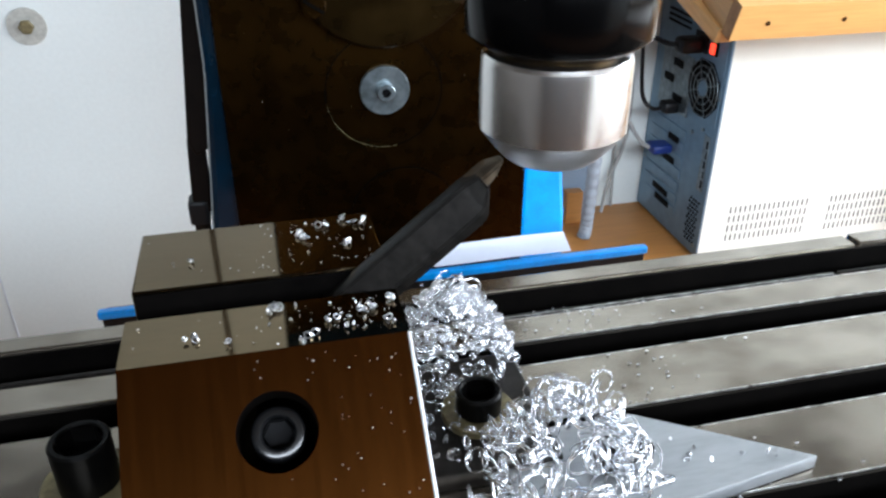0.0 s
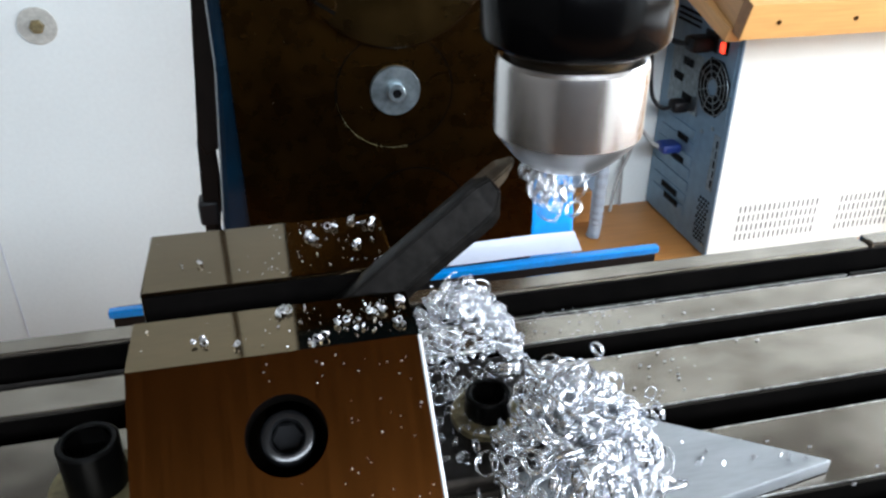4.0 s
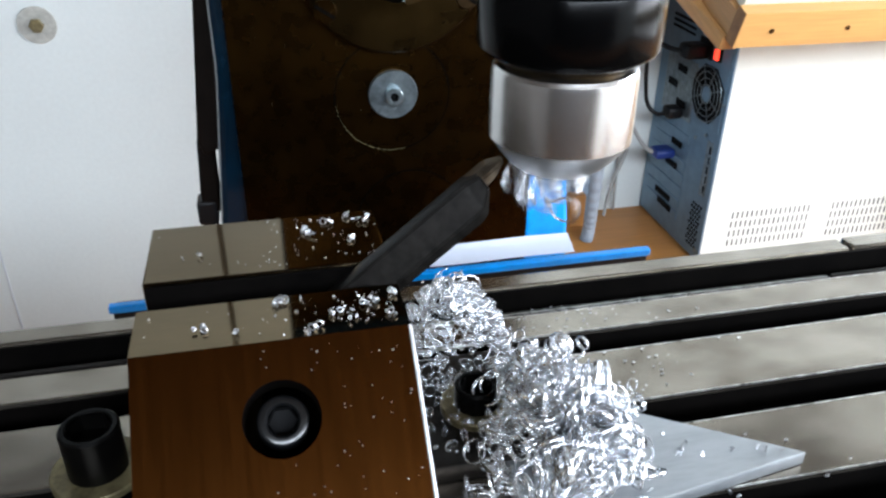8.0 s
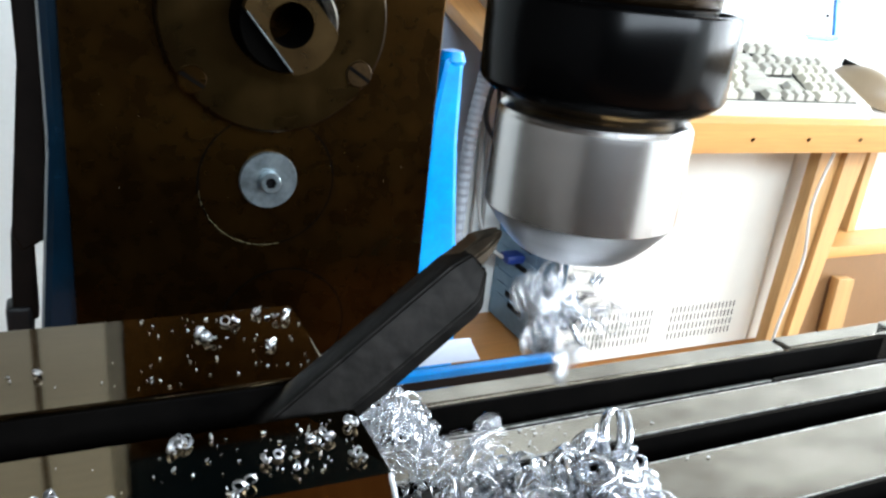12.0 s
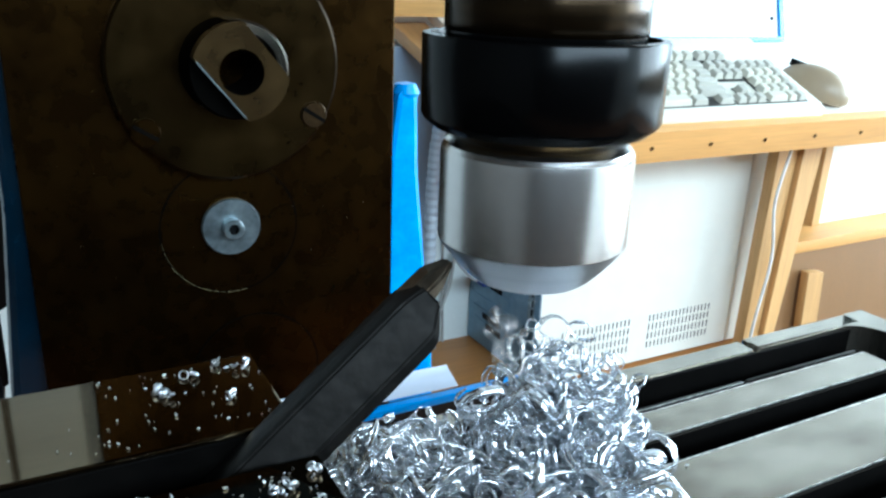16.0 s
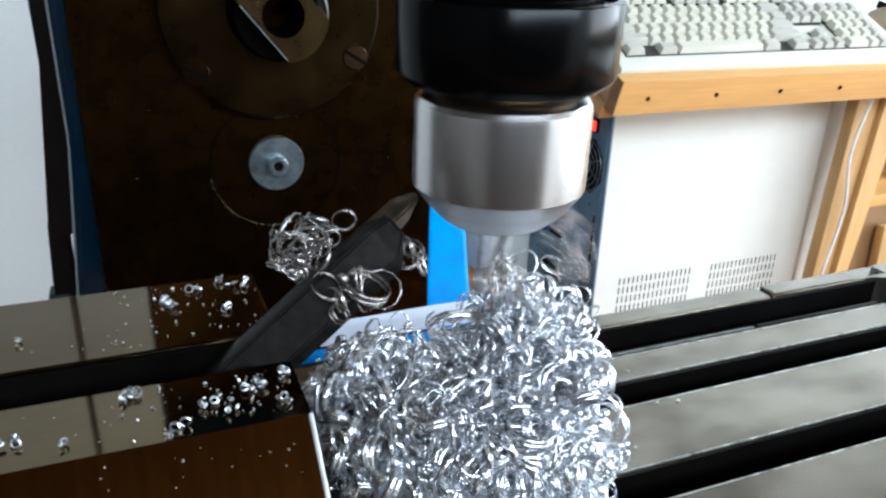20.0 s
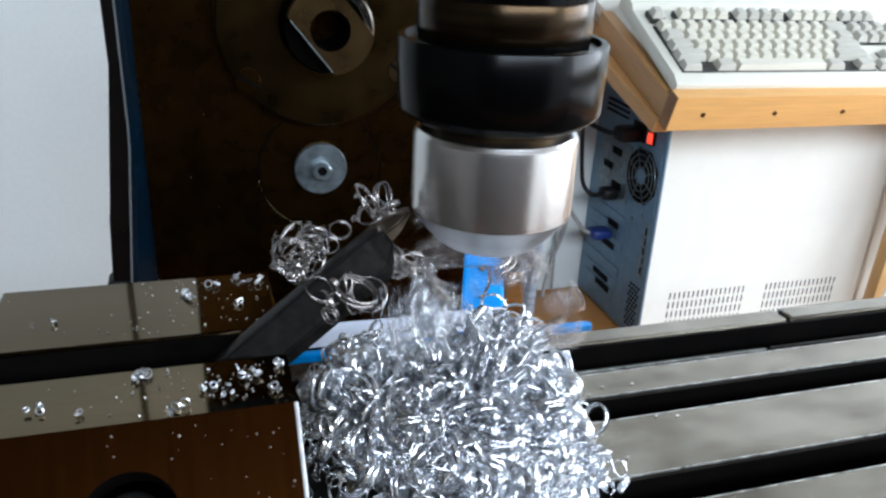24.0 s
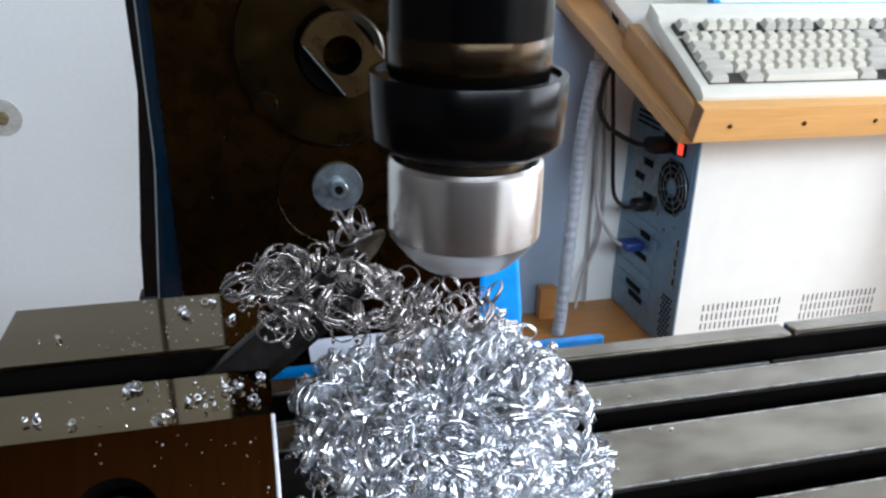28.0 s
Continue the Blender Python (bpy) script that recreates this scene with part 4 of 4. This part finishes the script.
def keyboard():
    k = thing("keyboard", (0, 0, 0), "cream mechanical computer keyboard with grey keys", "keyboard")
    u = 0.01905
    W, D = 0.468, 0.188
    part("case", prism([(0, 0), (0, 0.013), (0.014, 0.018), (0.150, 0.018), (0.158, 0.024), (D, 0.024), (D, 0.0)], 0, W, "x", 0.0015), M["kb_case"], k, "cream plastic case")
    # Dark plates added to put the shadows between the keys into colour.
    for c0, c1, r0, r1 in ((0, 15, 0, 5), (15.25, 18.25, 0, 1), (16.25, 17.25, 1, 2), (15.25, 18.25, 3, 5), (18.5, 22.5, 0, 5), (0, 1, 5.4, 6.4), (2, 6, 5.4, 6.4), (6.5, 10.5, 5.4, 6.4), (11, 15, 5.4, 6.4), (15.25, 18.25, 5.4, 6.4)):
        part("key_gap_shade", box(0.0135 + c0 * u - 0.0006, 0.0135 + c1 * u + 0.0006, 0.0175 + r0 * u - 0.0006, 0.0175 + r1 * u + 0.0006, 0.0165, 0.0190 if r0 < 5 else 0.0248, 0), M["key_gap_shade"], k)
    meshes = {}

    def key(cu, row, w, grey, h=1.0):
        name = (round(w, 2), grey, h)
        if name not in meshes:
            b = box(-w * u / 2 + 0.0009, w * u / 2 - 0.0009, -h * u / 2 + 0.0009, h * u / 2 - 0.0009, 0, 0.0095, 0)
            for v in b.verts:
                if v.co.z > 0.005:
                    v.co.x -= math.copysign(0.0033, v.co.x)
                    v.co.y = v.co.y - math.copysign(0.0024, v.co.y) + 0.0008
            bmesh.ops.bevel(b, geom=b.edges[:], offset=0.0006, segments=1, affect="EDGES")
            meshes[name] = finish(b, "key", M["keycap_grey"] if grey else M["keycap"], 30)
        piece("key", meshes[name], k, Matrix.Translation((0.0135 + cu * u, 0.0175 + (row + 0.5) * u, 0.0175 + 0.0012 * row)))

    def run(row, start, widths):
        x = start
        for w, g in widths:
            if g is not None:
                key(x + w / 2, row, w, g)
            x += w

    run(0, 0, [(1.5, 1), (1, None), (1.5, 1), (7, 0), (1.5, 1), (1, None), (1.5, 1)])
    run(1, 0, [(2.25, 1)] + [(1, 0)] * 10 + [(2.75, 1)])
    run(2, 0, [(1.75, 1)] + [(1, 0)] * 11 + [(2.25, 1)])
    run(3, 0, [(1.5, 1)] + [(1, 0)] * 12 + [(1.5, 1)])
    run(4, 0, [(1, 0)] * 13 + [(2, 1)])
    run(5.4, 0, [(1, 1), (1, None)] + [(1, 0)] * 4 + [(0.5, None)] + [(1, 1)] * 4 + [(0.5, None)] + [(1, 0)] * 4)
    run(5.4, 15.25, [(1, 1)] * 3)
    for r in (4, 3):
        run(r, 15.25, [(1, 1)] * 3)
        run(r, 18.5, [(1, 1 if r == 4 else 0)] + [(1, 1 if r == 4 else 0)] * 2 + [(1, 1)])
    run(1, 16.25, [(1, 1)])
    run(0, 15.25, [(1, 1)] * 3)
    run(2, 18.5, [(1, 0)] * 3 + [(1, 1)])
    run(1, 18.5, [(1, 0)] * 3 + [(1, 1)])
    run(0, 18.5, [(2, 0), (1, 0), (1, 1)])
    k.matrix_world = Matrix.Translation((0.476, 0.3275, -0.0335)) @ Matrix.Rotation(radians(-1.2), 4, "Z") @ Matrix.Rotation(radians(25.5), 4, "X")
    return k


keyboard()


def mouse_and_board():
    m = thing("mouse", (0, 0, 0), "beige computer mouse on the desk", "mouse")
    b = bmesh.new()
    bmesh.ops.create_uvsphere(b, u_segments=28, v_segments=16, radius=1)
    for v in b.verts:
        v.co.z = max(v.co.z, -0.25)
        v.co.x *= 0.032 * (1 - 0.12 * v.co.y)
        v.co.y *= 0.058
        v.co.z *= 0.038 if v.co.z > 0 else 0.02
        v.co.z *= 1.0
    bmesh.ops.translate(b, vec=(0, 0, 0.005), verts=b.verts)
    part("shell", b, M["mouse"], m)
    part("button_gap", box(-0.0006, 0.0006, 0.018, 0.05, 0.028, 0.039, 0), M["dark"], m)
    m.matrix_world = Matrix.Translation((1.035, 0.412, -0.0120)) @ Matrix.Rotation(radians(SLOPE), 4, "X") @ Matrix.Rotation(radians(28), 4, "Z")
    w = thing("drawing_board", (0, 0, 0), "white board in a bright blue frame standing on the desk", "board")
    part("panel", box(0.0, 0.45, 0.0, 0.008, 0.0, 0.34, 0.001), M["screen_white"], w)
    part("frame", box(-0.012, 0.462, -0.004, 0.012, -0.008, -0.0002, 0.001), M["cyan"], w)
    part("frame", box(0.4502, 0.462, -0.004, 0.012, 0.0, 0.34, 0.001), M["cyan"], w)
    part("frame", box(-0.012, -0.0002, -0.004, 0.012, 0.0, 0.34, 0.001), M["cyan"], w)
    part("screw", lathe([(0, 0), (0.003, 0), (0.003, 0.002), (0, 0.002)], (0.435, 0.0, 0.03), "y", 12), M["dark"], w)
    w.matrix_world = Matrix.Translation((0.592, 0.50, 0.068)) @ Matrix.Rotation(radians(-14), 4, "X")


mouse_and_board()


def right_corner():
    l = thing("desk_leg", (1.05, 0.45, -0.5), "slanting pine desk leg of two planks", "desk leg")
    part("plank", prism([(1.020, -0.105), (1.068, -0.10), (1.045, -0.501), (1.008, -0.501)], 0.44, 0.462, "y", 0.001), M["pine_up"], l)
    part("plank", prism([(1.070, -0.10), (1.118, -0.098), (1.072, -0.501), (1.047, -0.501)], 0.43, 0.47, "y", 0.001), M["pine_up"], l)
    c = thing("mouse_cable", (1.04, 0.42, -0.5), "white cable hanging in front of the desk leg", "cable")
    part("lead", tube([(1.03, 0.425, -0.11), (1.012, 0.425, -0.2), (1.028, 0.425, -0.3), (1.012, 0.425, -0.42), (1.0, 0.42, -0.5018)], 0.0028), M["cable_pale"], c)
    k = thing("plywood_cabinet", (1.6, 0.6, -0.95), "low plywood cabinet with a pine top", "cabinet")
    part("top", box(1.155, 2.1, 0.49, 0.732, -0.335, -0.312, 0.002), M["pine"], k)
    part("front_panel", box(1.16, 1.62, 0.495, 0.51, -0.95, -0.3352, 0.001), M["plywood"], k)
    part("front_panel", box(1.623, 2.09, 0.495, 0.51, -0.95, -0.3352, 0.001), M["plywood"], k)
    part("back", box(1.16, 2.09, 0.51, 0.725, -0.95, -0.3352, 0.001), M["plywood"], k)
    solo("wood_offcut", prism([(1.235, -0.95), (1.285, -0.95), (1.245, -0.375), (1.200, -0.370)], 0.47, 0.488, "y", 0.001), M["pine_up"], (1.25, 0.48, -0.95), "pine offcut leaning on the cabinet", "plank")
    b = thing("white_box", (1.6, 0.6, -0.3), "white box with a pine edge standing on the cabinet", "box")
    part("front", box(1.3205, 2.0, 0.56, 0.72, -0.3118, -0.03, 0.002), M["cream"], b)
    part("edge", box(1.298, 1.3203, 0.555, 0.72, -0.3118, -0.04, 0.001), M["pine_up"], b)


right_corner()


# ---- aluminium swarf ----
random.seed(7)


def curl(bm, centre, rnd, size, broad=0.18):
    """One coiled chip: a thin ribbon wound into one to two turns."""
    turns = rnd.uniform(0.9, 2.2)
    r0 = size * rnd.uniform(0.75, 1.15)
    r1 = r0 * rnd.uniform(0.82, 1.08)
    lift, wide, thick = rnd.uniform(0.3, 1.5) * size * 0.5, rnd.uniform(0.65, 1.35) * broad * size, 0.00021
    m = Euler((rnd.uniform(0, 6.28), rnd.uniform(0, 6.28), rnd.uniform(0, 6.28))).to_matrix()
    n = max(11, int(12 * turns))
    rings = []
    for k in range(n + 1):
        f = k / n
        a, r = 2 * math.pi * turns * f, r0 + (r1 - r0) * f
        w = wide * (0.25 + 0.75 * min(1, 5 * f, 5 * (1 - f)))
        out, up = Vector((math.cos(a), math.sin(a), 0)), Vector((0, 0, 1))
        p = out * r + up * (lift * (f - 0.5))
        rings.append([bm.verts.new(centre + m @ (p + q)) for q in (up * w, out * thick, up * -w, out * -thick)])
    for a, b in zip(rings, rings[1:]):
        for j in range(4):
            bm.faces.new((a[j], a[(j + 1) % 4], b[(j + 1) % 4], b[j]))


def clump(points, seed, size=0.0048, broad=0.18, look="chip"):
    rnd = random.Random(seed)
    bm = bmesh.new()
    for p in points:
        if rnd.random() < 0.3:
            curl(bm, Vector(p), rnd, size * rnd.uniform(0.22, 0.4), broad * 2.6)
        else:
            curl(bm, Vector(p), rnd, size * rnd.uniform(0.7, 1.2), broad)
    me = bpy.data.meshes.new("swarf")
    bm.to_mesh(me)
    bm.free()
    me.materials.append(M[look])
    me.polygons.foreach_set("use_smooth", [True] * len(me.polygons))
    return me


def swarf(name, me, base, label):
    ob = new(name, me)
    ob.location = base
    return tagged(ob, label, "swarf", "aluminium swarf", "stuff")


def heap(centre, rx, ry, h, count, seed, size=0.0048):
    """Chip places within the outer shell of a rounded heap."""
    rnd = random.Random(seed)
    pts = []
    while len(pts) < count:
        x, y = rnd.uniform(-1, 1), rnd.uniform(-1, 1)
        if x * x + y * y > 1:
            continue
        top = h * (1 - (x * x + y * y)) ** 0.6
        z = top - abs(rnd.gauss(0, 0.35)) * 0.02
        pts.append((x * rx, y * ry, max(0.003, z + (rnd.uniform(0.002, 0.009) if rnd.random() < 0.1 else 0))))
    return pts


# what lies on the table from the start
START = [((-0.024, -0.262, TZ), 0.027, 0.025, 0.044, 520, 0.0026), ((-0.004, -0.341, TZ + 0.004), 0.033, 0.031, 0.045, 190, 0.0050), ((-0.032, -0.300, TZ + 0.008), 0.018, 0.024, 0.006, 60, 0.0022), ((-0.022, -0.264, TZ + 0.026), 0.016, 0.014, 0.022, 34, 0.0040)]
for k, (c, rx, ry, h, count, size) in enumerate(START):
    rides(swarf("swarf_heap", clump(heap(c, rx, ry, h, count, 20 + k), 40 + k, size, 0.105), c, "heap of curled shiny aluminium chips on the table"))

# clumps that are cut off, whirl under the workpiece and drop on the heap
DROPS = []


def grown(t):
    f, g = 0.035 * t if t < 10 else min(1.0, 0.35 + 0.13 * (t - 10)), max(0.0, min(1.0, (t - 20) / 4))
    return Vector((-0.006 + 0.006 * f + 0.004 * g, -0.334 + 0.022 * f, TZ)), 0.025 + 0.020 * f + 0.008 * g, 0.032 + 0.018 * f, 0.046 + 0.036 * f


rnd = random.Random(3)
ROUND = [clump([Vector((rnd.gauss(0, 1), rnd.gauss(0, 1), rnd.gauss(0, 0.8))).normalized() * (0.0122 if rnd.random() < 0.8 else 0.0165) * rnd.random() ** 0.5 for _ in range(32)], 100 + k, (0.0034, 0.0046, 0.0038, 0.0052)[k % 4]) for k in range(8)]
# how many clumps have fallen by a time: the cut throws most of them between 12 and 16 s
FALLEN = [(0.4, 0), (3.5, 13), (9.0, 28), (12.4, 52), (15.4, 112), (20.0, 142), (27.4, 178)]
TIMES = []
for (t0, n0), (t1, n1) in zip(FALLEN, FALLEN[1:]):
    TIMES += [t0 + (t1 - t0) * (k + 0.5) / (n1 - n0) for k in range(n1 - n0)]
for k, t in enumerate(TIMES):
    c, rx, ry, h = grown(t)
    a, r = 2.39996 * k, math.sqrt((0.61803 * k) % 1.0) * 0.97
    x, y = r * math.cos(a), r * math.sin(a)
    place = c + Vector((x * rx, y * ry, h * (1 - r ** 3) ** 0.5 - 0.010))
    place += Vector((rnd.gauss(0, 0.0035), rnd.gauss(0, 0.0035), rnd.gauss(0, 0.003)))
    place.x = max(place.x, -0.046)
    if t < 11 and place.x < -0.008:
        place.x += 0.022
    place.z = max(place.z, TZ + 0.006)
    ob = swarf("swarf_clump", ROUND[k % len(ROUND)], place, "clump of curled aluminium chips falling on the heap")
    DROPS.append((ob, t, place, rnd.uniform(0, 360), rnd.uniform(-50, 50)))
# some that fill the hollow over the clamp bolt
for k, p in enumerate(((-0.022, -0.334, 0.008), (-0.008, -0.342, 0.016), (-0.028, -0.322, 0.022), (-0.014, -0.330, 0.030), (0.002, -0.346, 0.008))):
    ob = swarf("swarf_clump", ROUND[k], p, "clump of curled aluminium chips falling on the heap")
    DROPS.append((ob, 12.6 + 0.4 * k, Vector(p), 70 * k, 20 * k - 40))
# a loose column that builds up under the end of the workpiece
for k, p in enumerate(((0.012, -0.312, 0.042), (0.022, -0.308, 0.040), (0.002, -0.306, 0.043), (0.016, -0.300, 0.048), (0.026, -0.314, 0.036), (0.018, -0.316, 0.050))):
    ob = swarf("swarf_clump", ROUND[(3 * k + 1) % 8], p, "clump of curled aluminium chips falling on the heap")
    DROPS.append((ob, 13.4 + 0.45 * k, Vector(p), 55 * k, 25 * k - 60, [(19.3, Vector(p)), (20.2, Vector(p) - Vector((0, 0, 0.017)))]))
# loose tangles that catch on the tool late in the cut
# Tangles and wisps use the swarf copy with the shade in its colour.
LOOSE = [clump([Vector((rnd.gauss(0, 1), rnd.gauss(0, 1), rnd.gauss(0, 1))).normalized() * 0.0080 * rnd.random() ** 0.4 for _ in range(10)], 200 + k, 0.0042, 0.15, "chip_shaded") for k in range(4)]
WISP = [clump([Vector((rnd.gauss(0, 1), rnd.gauss(0, 1), rnd.gauss(0, 1))).normalized() * 0.008 * rnd.random() ** 0.4 for _ in range(n)], 220 + n, 0.0045, 0.16, "chip_shaded") for n in (4, 6, 5, 6, 7, 6, 8, 9, 10, 9)]
CAUGHT = [(18.45, -0.034, -0.306, 0.093), (18.6, -0.030, -0.306, 0.083), (18.8, -0.035, -0.306, 0.074), (19.4, -0.041, -0.320, 0.067), (22.6, -0.030, -0.306, 0.088), (25.7, -0.043, -0.320, 0.073), (25.9, -0.029, -0.320, 0.076), (26.1, -0.057, -0.318, 0.077), (26.3, -0.051, -0.320, 0.080), (26.5, -0.036, -0.320, 0.082), (26.7, -0.022, -0.320, 0.073), (26.8, -0.013, -0.320, 0.069), (26.9, -0.033, -0.321, 0.065), (27.0, -0.003, -0.320, 0.067), (27.1, -0.020, -0.321, 0.063), (27.2, 0.008, -0.318, 0.063), (27.3, -0.052, -0.320, 0.067), (19.7, -0.024, -0.302, 0.069), (20.5, -0.021, -0.298, 0.063)]
# the first three swing out over the tool before they settle
LATER = {0: [(19.1, (-0.036, -0.306, 0.092)), (19.5, (-0.052, -0.306, 0.077))], 1: [(19.1, (-0.031, -0.306, 0.084)), (19.5, (-0.046, -0.306, 0.079))], 2: [(19.1, (-0.037, -0.306, 0.074)), (19.5, (-0.050, -0.306, 0.070))]}
LATER = {k: [(t, Vector(p)) for t, p in v] for k, v in LATER.items()}
for k, (t, *p) in enumerate(CAUGHT):
    ob = swarf("swarf_clump", LOOSE[k % 4], p, "loose tangle of curled chips caught on the tool")
    DROPS.append((ob, t, Vector(p), rnd.uniform(0, 360), rnd.uniform(-50, 50), LATER.get(k, [])))
# tangles whirling round under the cone with the workpiece
NESTS = []
for k, (start, radius, height) in enumerate(((3.0, 0.004, 0.060), (18.0, 0.021, 0.070), (20.0, 0.018, 0.058), (23.3, 0.030, 0.056), (23.6, 0.024, 0.061), (23.9, 0.036, 0.050), (24.2, 0.030, 0.052), (22.7, 0.010, 0.064), (23.0, 0.017, 0.066), (23.8, 0.007, 0.057))):
    ob = swarf("whirling_swarf", WISP[k], (AX, AY, 0.19), "wisp of chips whirling round with the workpiece")
    NESTS.append((ob, start, radius, height, 103 * k))


def crumbs():
    rnd = random.Random(11)
    bm = bmesh.new()
    for k in range(150):
        x, y = rnd.uniform(-0.098, -0.057), rnd.choice((rnd.uniform(-0.336, -0.317), rnd.uniform(-0.297, -0.262)))
        if rnd.random() < 0.22:
            x = rnd.uniform(-0.134, -0.06)
        s = rnd.uniform(0.00010, 0.0003) if rnd.random() < 0.85 else rnd.uniform(0.0003, 0.0006)
        bmesh.ops.create_icosphere(bm, subdivisions=1, radius=s, matrix=Matrix.Translation((x, y, 0.0490 + s * 0.5)) @ Euler((rnd.random() * 6, rnd.random() * 6, 0)).to_matrix().to_4x4() @ Matrix.Diagonal((1.6, 0.9, 0.6, 1)))
    for x, y, n in ((-0.0927, -0.318, 8), (-0.116, -0.328, 4), (-0.107, -0.334, 2), (-0.1206, -0.282, 1), (-0.0805, -0.276, 5), (-0.0657, -0.264, 3), (-0.061, -0.268, 3), (-0.083, -0.272, 2), (-0.0655, -0.324, 5), (-0.0773, -0.328, 3), (-0.0845, -0.334, 3), (-0.072, -0.332, 2), (-0.066, -0.282, 2), (-0.074, -0.268, 2), (-0.058, -0.320, 3), (-0.0605, -0.331, 3)):
        for q in range(n):
            curl(bm, Vector((x + rnd.gauss(0, 0.0011), y + rnd.gauss(0, 0.0009), 0.0496 + 0.0006 * rnd.random())), rnd, rnd.uniform(0.0006, 0.0013), 0.35)
    for k in range(80):
        x, along = rnd.uniform(-0.1, -0.058), rnd.uniform(0.001, 0.06)
        if (x + 0.0955) ** 2 + (along - 0.0225) ** 2 < 0.0125 ** 2:
            continue
        s = rnd.uniform(0.00012, 0.0003) * (1.6 if rnd.random() < 0.15 else 1)
        bmesh.ops.create_icosphere(bm, subdivisions=1, radius=s, matrix=Matrix.Translation((x, -0.3377 - along * math.sin(radians(49)), 0.0489 - along * math.cos(radians(49)))))
    for k in range(130):
        x, y = rnd.gauss(0.045, 0.03), rnd.choice((rnd.uniform(-0.297, -0.264), rnd.uniform(-0.349, -0.316), rnd.uniform(-0.245, -0.224)))
        s = rnd.uniform(0.0002, 0.0006)
        bmesh.ops.create_icosphere(bm, subdivisions=1, radius=s, matrix=Matrix.Translation((x, y, TZ + 0.0004 + s * 0.5)) @ Matrix.Diagonal((1.7, 0.9, 0.6, 1)))
    for k in range(14):
        x = rnd.uniform(0.03, 0.085)
        y = -0.343 + (0.085 - x) * rnd.uniform(0.05, 0.5)
        curl(bm, Vector((x, y, TZ + 0.0072)), rnd, rnd.uniform(0.0005, 0.0012), 0.15)
    for x, y, r in ((0.047, -0.3345, 0.0011), (0.044, -0.3250, 0.0009), (0.058, -0.3520, 0.0012), (0.060, -0.3545, 0.0010), (0.098, -0.352, 0.0009), (0.040, -0.2935, 0.0009), (0.031, -0.2885, 0.0006)):
        bmesh.ops.create_icosphere(bm, subdivisions=1, radius=r, matrix=Matrix.Translation((x, y, TZ + (0.0064 if y > -0.345 and x < 0.06 and y < -0.31 else 0.0) + r * 0.45)) @ Euler((rnd.random() * 6, rnd.random() * 6, 0)).to_matrix().to_4x4() @ Matrix.Diagonal((1.3, 0.8, 0.6, 1)))
    rides(solo("metal_crumbs", bm, M["crumb"], (-0.08, -0.3, 0.0489), "scattered tiny aluminium crumbs on vise and table", "swarf", kind="stuff"))


crumbs()

# ---- what moves ----
FEED = [(0, 6.7, -3.5, -7.9), (3, 5.6, -4.2, -7.1), (6, 4.7, -3.2, -6.2), (9, 3.6, -1.8, -5.5), (12, 2.2, -0.9, -4.2), (16, 0.8, -1.2, -2.8), (20, 0.3, -0.6, -0.9), (24, -0.3, 0.9, 0.2), (28, -0.6, 0.4, 1.0)]


def feed(t):
    """How far the table has been wound along x and y and up at a time, in metres."""
    for (t0, *a), (t1, *b) in zip(FEED, FEED[1:]):
        if t <= t1:
            f = (t - t0) / (t1 - t0)
            return Vector([(p + (q - p) * f) / 1000 for p, q in zip(a, b)])
    return Vector(FEED[-1][1:]) / 1000


def motions():
    for ob, whole in RIDERS:
        base = ob.location.copy()
        walk(ob, [(t, Matrix.Translation(base + (Vector(v) if whole else Vector((0, 0, v[2]))) / 1000)) for t, *v in FEED])
    for ob in (CHUCK, WORK):
        base = ob.location.copy()
        walk(ob, [(k / 30, Matrix.Translation(base) @ Matrix.Rotation(radians(82 * k), 4, "Z")) for k in range(841)])
    hold = Vector((AX, AY, 0.188))
    for ob, start, radius, height, lag in NESTS:
        rows = []
        for k in range(841):
            f = max(0.0, min(1.0, (k / 30 - start) / 0.3))
            turn = 82 * min(k, 822)
            place = hold.lerp(Vector((AX, AY, height)), f) + Matrix.Rotation(radians(turn + lag), 3, "Z") @ Vector((radius * f, 0, 0.003 * math.sin(k * 0.9) if k < 822 else 0.0))
            place.z -= 0.018 * max(0.0, min(1.0, (k - 822) / 8))
            rows.append((k / 30, Matrix.Translation(place) @ Matrix.Rotation(radians(turn), 4, "Z")))
        walk(ob, rows)
    for ob, t, place, spin, tilt, *later in DROPS:
        turn = lambda a: Matrix.Rotation(radians(a), 4, "Z") @ Matrix.Rotation(radians(tilt), 4, "X")
        rows = [(0.0, Matrix.Translation(hold) @ turn(spin)), (t - 0.16, Matrix.Translation(hold) @ turn(spin)) if t > 0.4 else None]
        way = (place - Vector((AX, AY, place.z))) * 0.25
        rows.append((t - 0.10, Matrix.Translation((AX, AY, 0.088)) @ turn(spin + 40)))
        rows.append((t - 0.03, Matrix.Translation(Vector((AX - 0.004, AY, 0.064)) + way) @ turn(spin + 100)))
        end = place + feed(t + 0.3)
        rows.append((t + 0.04, Matrix.Translation((Vector((AX, AY, 0.056)) * 0.5 + end * 0.5)) @ turn(spin + 160)))
        rows.append((t + 0.12, Matrix.Translation(end) @ turn(spin + 220)))
        stops = [(t, place), *(later[0] if later else ())]
        times = sorted({s for s, *_ in FEED if s > t + 0.4} | {s for s, _ in stops[1:]} | {28.0})
        for s in times:
            rows.append((s, Matrix.Translation([p for u, p in stops if u <= s][-1] + feed(s)) @ turn(spin + 220)))
        walk(ob, [r for r in rows if r])


motions()
